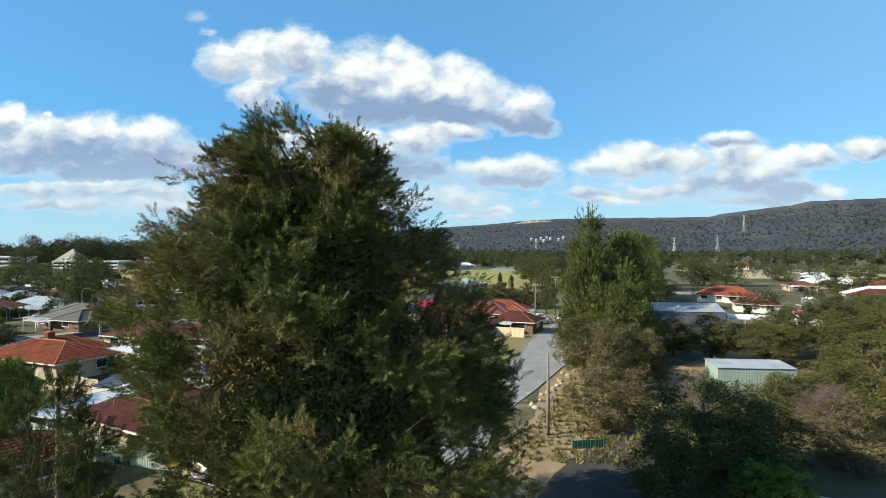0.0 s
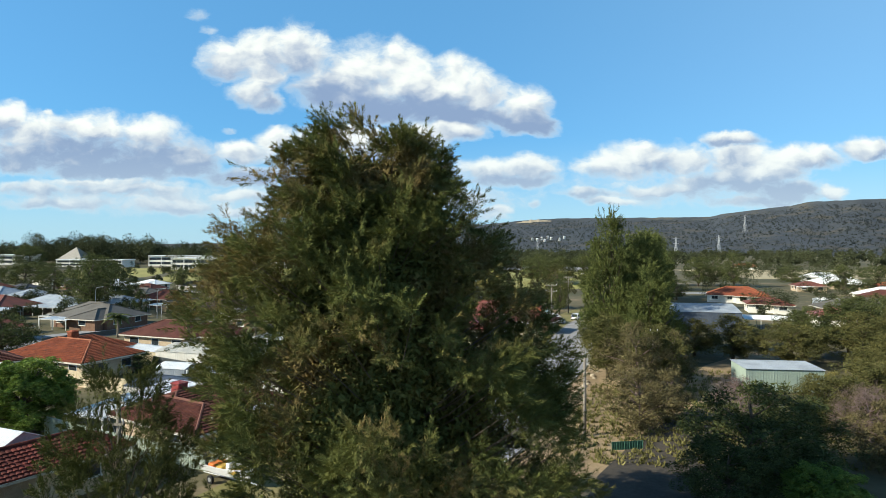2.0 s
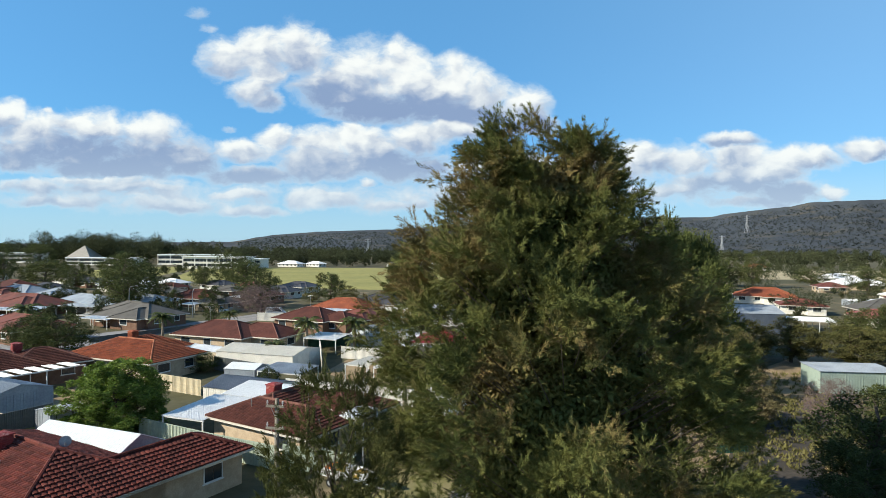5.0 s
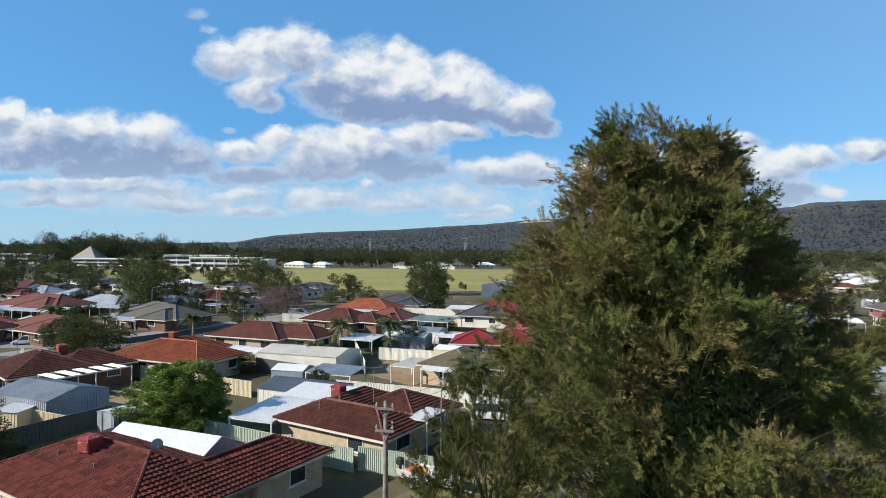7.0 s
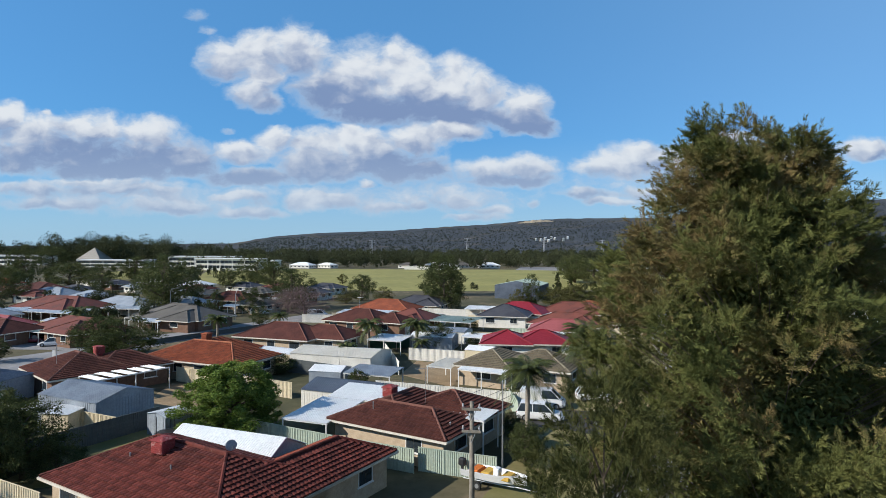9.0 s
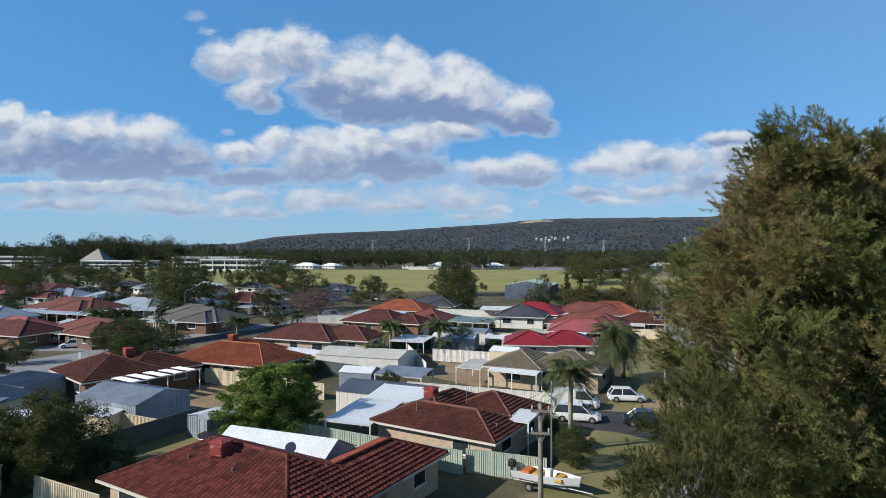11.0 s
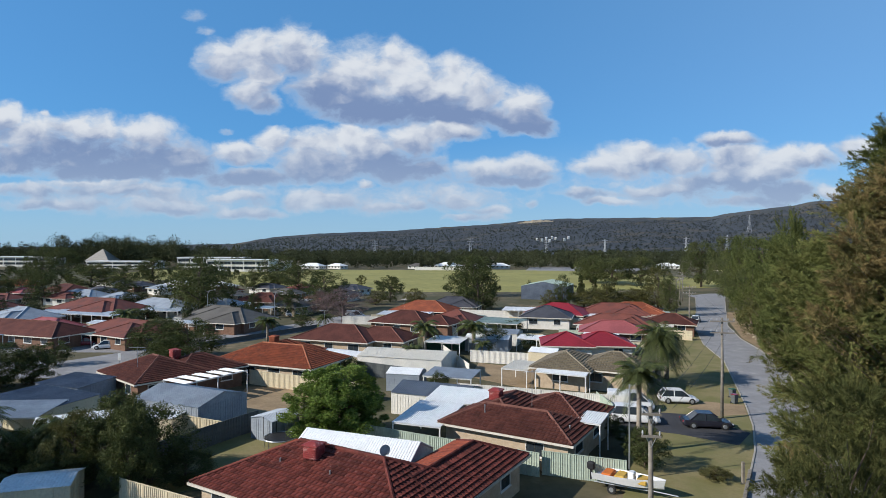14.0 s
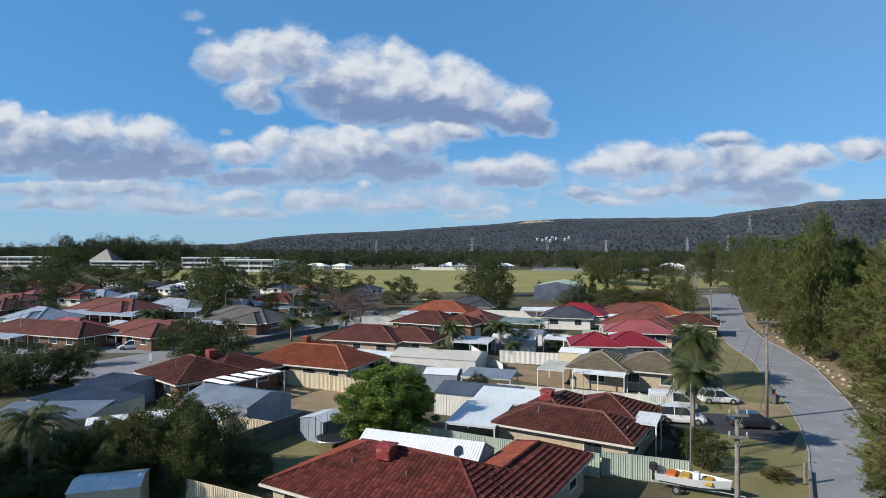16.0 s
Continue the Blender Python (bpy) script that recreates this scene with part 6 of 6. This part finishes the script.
def antenna(x, y, z, turn):
    t = thing("antenna", pose(x, y, z, 0, 0, turn), "thin television antenna on a mast", "antenna", "roof antennas")
    part("mast", Shape().rod((0, 0, -0.8), (0, 0, 2.4), 0.02), "steel", t)
    part("boom", Shape().rod((-0.9, 0, 2.3), (0.9, 0, 2.3), 0.015), "steel", t)
    for i in range(7):
        part("element", Shape().rod((-0.8 + i * 0.26, -0.35, 2.3), (-0.8 + i * 0.26, 0.35, 2.3), 0.008, seg=5), "steel", t)


antenna(-23.5, 52.0, 4.0, 20), antenna(-51.0, 100.0, 4.3, 40), antenna(-66.0, 68.0, 3.4, 0), antenna(-39.0, 122.0, 4.3, 60)
t = thing("trampoline", pose(-45.1, 51.2, 0), "round black trampoline on steel legs", "trampoline")
part("mat", Shape().rod((0, 0, 0.86), (0, 0, 0.9), 1.35, 1.35, 28), "dark", t)
part("rim", Shape().pipe([(1.45 * math.cos(a), 1.45 * math.sin(a), 0.88) for a in np.linspace(0, 2 * math.pi, 29)], [0.06] * 29, 6), "steel", t)
for a in range(6):
    c, n = math.cos(a * math.pi / 3), math.sin(a * math.pi / 3)
    part("leg", Shape().rod((1.45 * c, 1.45 * n, -0.05), (1.45 * c, 1.45 * n, 0.88), 0.03), "steel", t)
    part("net_pole", Shape().rod((1.5 * c, 1.5 * n, 0.88), (1.5 * c, 1.5 * n, 2.6), 0.025), "dark", t)
for x, y, lid in ((0.8, 65.3, "car_red"), (1.8, 67.8, "net_green")):
    t = thing("wheelie_bin", pose(x, y, 0, 0, 0, 20), "dark plastic wheeled rubbish bin by the kerb", "bin")
    part("body", Shape().loft([[(sx * r, sy * r, z) for sx, sy in ((-1, -1), (1, -1), (1, 1), (-1, 1))] for r, z in ((0.22, 0.05), (0.29, 0.98))]), "fence_dark", t)
    part("lid", Shape().box(-0.31, 0.31, -0.33, 0.31, 0.985, 1.06, 0.02), lid, t)
    for sy in (-1, 1):
        part("wheel", Shape().rod((sy * 0.2, 0.27, 0.1), (sy * 0.26, 0.27, 0.1), 0.1, 0.1, 10), "tyre", t)
t = thing("toy_slide", pose(-35.3, 66.2, 0), "small yellow plastic play slide", "toy")
part("slide", Shape().loft([[(-0.2, 0, 1.1), (0.2, 0, 1.1), (0.2, 0, 1.18), (-0.2, 0, 1.18)], [(-0.2, -1.4, 0.1), (0.2, -1.4, 0.1), (0.2, -1.4, 0.18), (-0.2, -1.4, 0.18)]]), "yellow_seat", t)
part("ladder", Shape().rod((-0.2, 0.4, 0), (-0.2, 0, 1.3), 0.03).rod((0.2, 0.4, 0), (0.2, 0, 1.3), 0.03), "yellow_seat", t)


# ---- far buildings ----
def school(x, y, la, lb, high, turn):
    t = thing("school_building", pose(x, y, 0, 0, 0, turn), "long two-storey white school building with dark window bands", "school", "school")
    part("wall", Shape().box(0, la, 0, lb, -0.1, high), "render_white", t)
    part("roof", Shape().box(-0.8, la + 0.8, -1.2, lb + 0.8, high, high + 0.5), "white_metal", t)
    for z in (high * 0.2, high * 0.62):
        n = int(la / 3.2)
        for i in range(n):
            part("window", Shape().box(i * la / n + 0.08, (i + 1) * la / n - 0.08, -0.08, 0.0, z, z + high * 0.24), "glass", t)
    for i in range(6):
        part("column", Shape().box(i * la / 5 - 0.2, i * la / 5 + 0.2, -1.1, -0.75, -0.1, high), "trim_white", t)


school(-205, 440, 48, 16, 8.5, -8)
school(-172, 452, 22, 14, 7.0, -8)
school(-262, 520, 60, 16, 9.0, -8)
school(-330, 500, 60, 16, 6.0, -8)
school(-455, 560, 60, 18, 9.0, -6)
hall = thing("hall", pose(-351, 560, 0), "hall with a pale pyramid roof", "hall")
part("wall", Shape().box(-9, 9, -9, 9, -0.1, 6.0), "render_white", hall)
part("roof", Shape().add([(-11, -11, 5.8), (11, -11, 5.8), (11, 11, 5.8), (-11, 11, 5.8), (0, 0, 16.8)], [(0, 1, 4), (1, 2, 4), (2, 3, 4), (3, 0, 4), (3, 2, 1, 0)]), "concrete", hall)
for x, y, la, rf in ((-150, 492, 20, "white_metal"), (-128, 500, 16, "white_metal"), (-60, 500, 18, "grey_tile"), (-38, 506, 22, "white_metal"), (-10, 512, 16, "grey_tile"), (10, 500, 18, "white_metal"), (150, 500, 20, "white_metal"), (230, 480, 20, "terracotta"), (-320, 330, 18, "terracotta"), (-280, 300, 18, "white_metal"), (-240, 280, 18, "grey_tile"), (-250, 240, 18, "white_metal"), (-205, 225, 18, "terracotta"),
                     (-170, 205, 18, "brown_tile"), (-185, 260, 18, "grey_tile"), (-140, 225, 18, "white_metal"), (-150, 180, 16, "zinc"), (200, 230, 18, "grey_tile"), (235, 270, 18, "white_metal"), (160, 215, 18, "terracotta"), (130, 180, 18, "white_metal"), (125, 145, 16, "grey_tile"), (180, 300, 18, "white_metal")):
    house(x, y, [(0, la, 0, la * 0.6, 1, 1)], rf, "render_white", "far house with a " + {"white_metal": "white metal", "grey_tile": "grey tiled", "terracotta": "red tiled", "brown_tile": "brown tiled", "zinc": "pale grey metal"}[rf] + " roof", turn=(-20, 10, -35)[int(abs(x)) % 3])


def pylon(x, y, z, high):
    t = thing("transmission_tower", pose(x, y, z), "grey steel lattice transmission tower", "pylon", "transmission towers")
    s = Shape()
    w = high * 0.1
    for sx in (-1, 1):
        for sy in (-1, 1):
            s.pipe([(sx * w, sy * w, -6), (sx * w * 0.35, sy * w * 0.35, high * 0.6), (sx * w * 0.15, sy * w * 0.15, high)], [0.5, 0.4, 0.3], 5)
    for k in range(6):
        a, b = w * (1 - 0.11 * k), w * (1 - 0.11 * (k + 1))
        for sy in (-1, 1):
            s.rod((-a, sy * a, high * 0.1 * k), (b, sy * b, high * 0.1 * (k + 1)), 0.25, seg=4).rod((a, sy * a, high * 0.1 * k), (-b, sy * b, high * 0.1 * (k + 1)), 0.25, seg=4)
    part("lattice", s, "steel", t)
    for k in (0.66, 0.8, 0.94):
        part("crossarm", Shape().rod((-high * 0.17, 0, high * k), (high * 0.17, 0, high * k), 0.4, seg=5), "steel", t)


for u, y, z, high in ((-0.136, 1300, 0, 36), (0.025, 1250, 0, 40), (0.158, 1500, 4, 36), (0.255, 1350, 0, 38), (0.392, 1300, 2, 40), (0.51, 2300, 88, 62), (0.465, 1500, 10, 42)):
    pylon(u * y, y, z, high)


# limestone rocks along the wooded edge of the road
rng = np.random.default_rng(17)
for i in range(46):
    q = i / 45
    x, y = np.interp(q, [0, 0.3, 0.6, 1], [9.5, 15.5, 22.5, 30.5]), np.interp(q, [0, 0.3, 0.6, 1], [61, 76, 95, 118])
    r = rng.uniform(0.18, 0.42)
    rings = [[(r * k * math.cos(a) * rng.uniform(0.85, 1.15), r * k * math.sin(a) * rng.uniform(0.85, 1.15), z * r) for a in (2 * math.pi * j / 8 for j in range(8))] for k, z in ((0.8, -0.2), (1.05, 0.2), (0.9, 0.6), (0.45, 0.85))]
    solid("rock", Shape().loft(rings), "limestone", "pale limestone rock at the road's sandy edge", "rock", "roadside rocks", m=pose(x + rng.normal(0, 0.4), y, 0.0, 0, 0, i * 37))
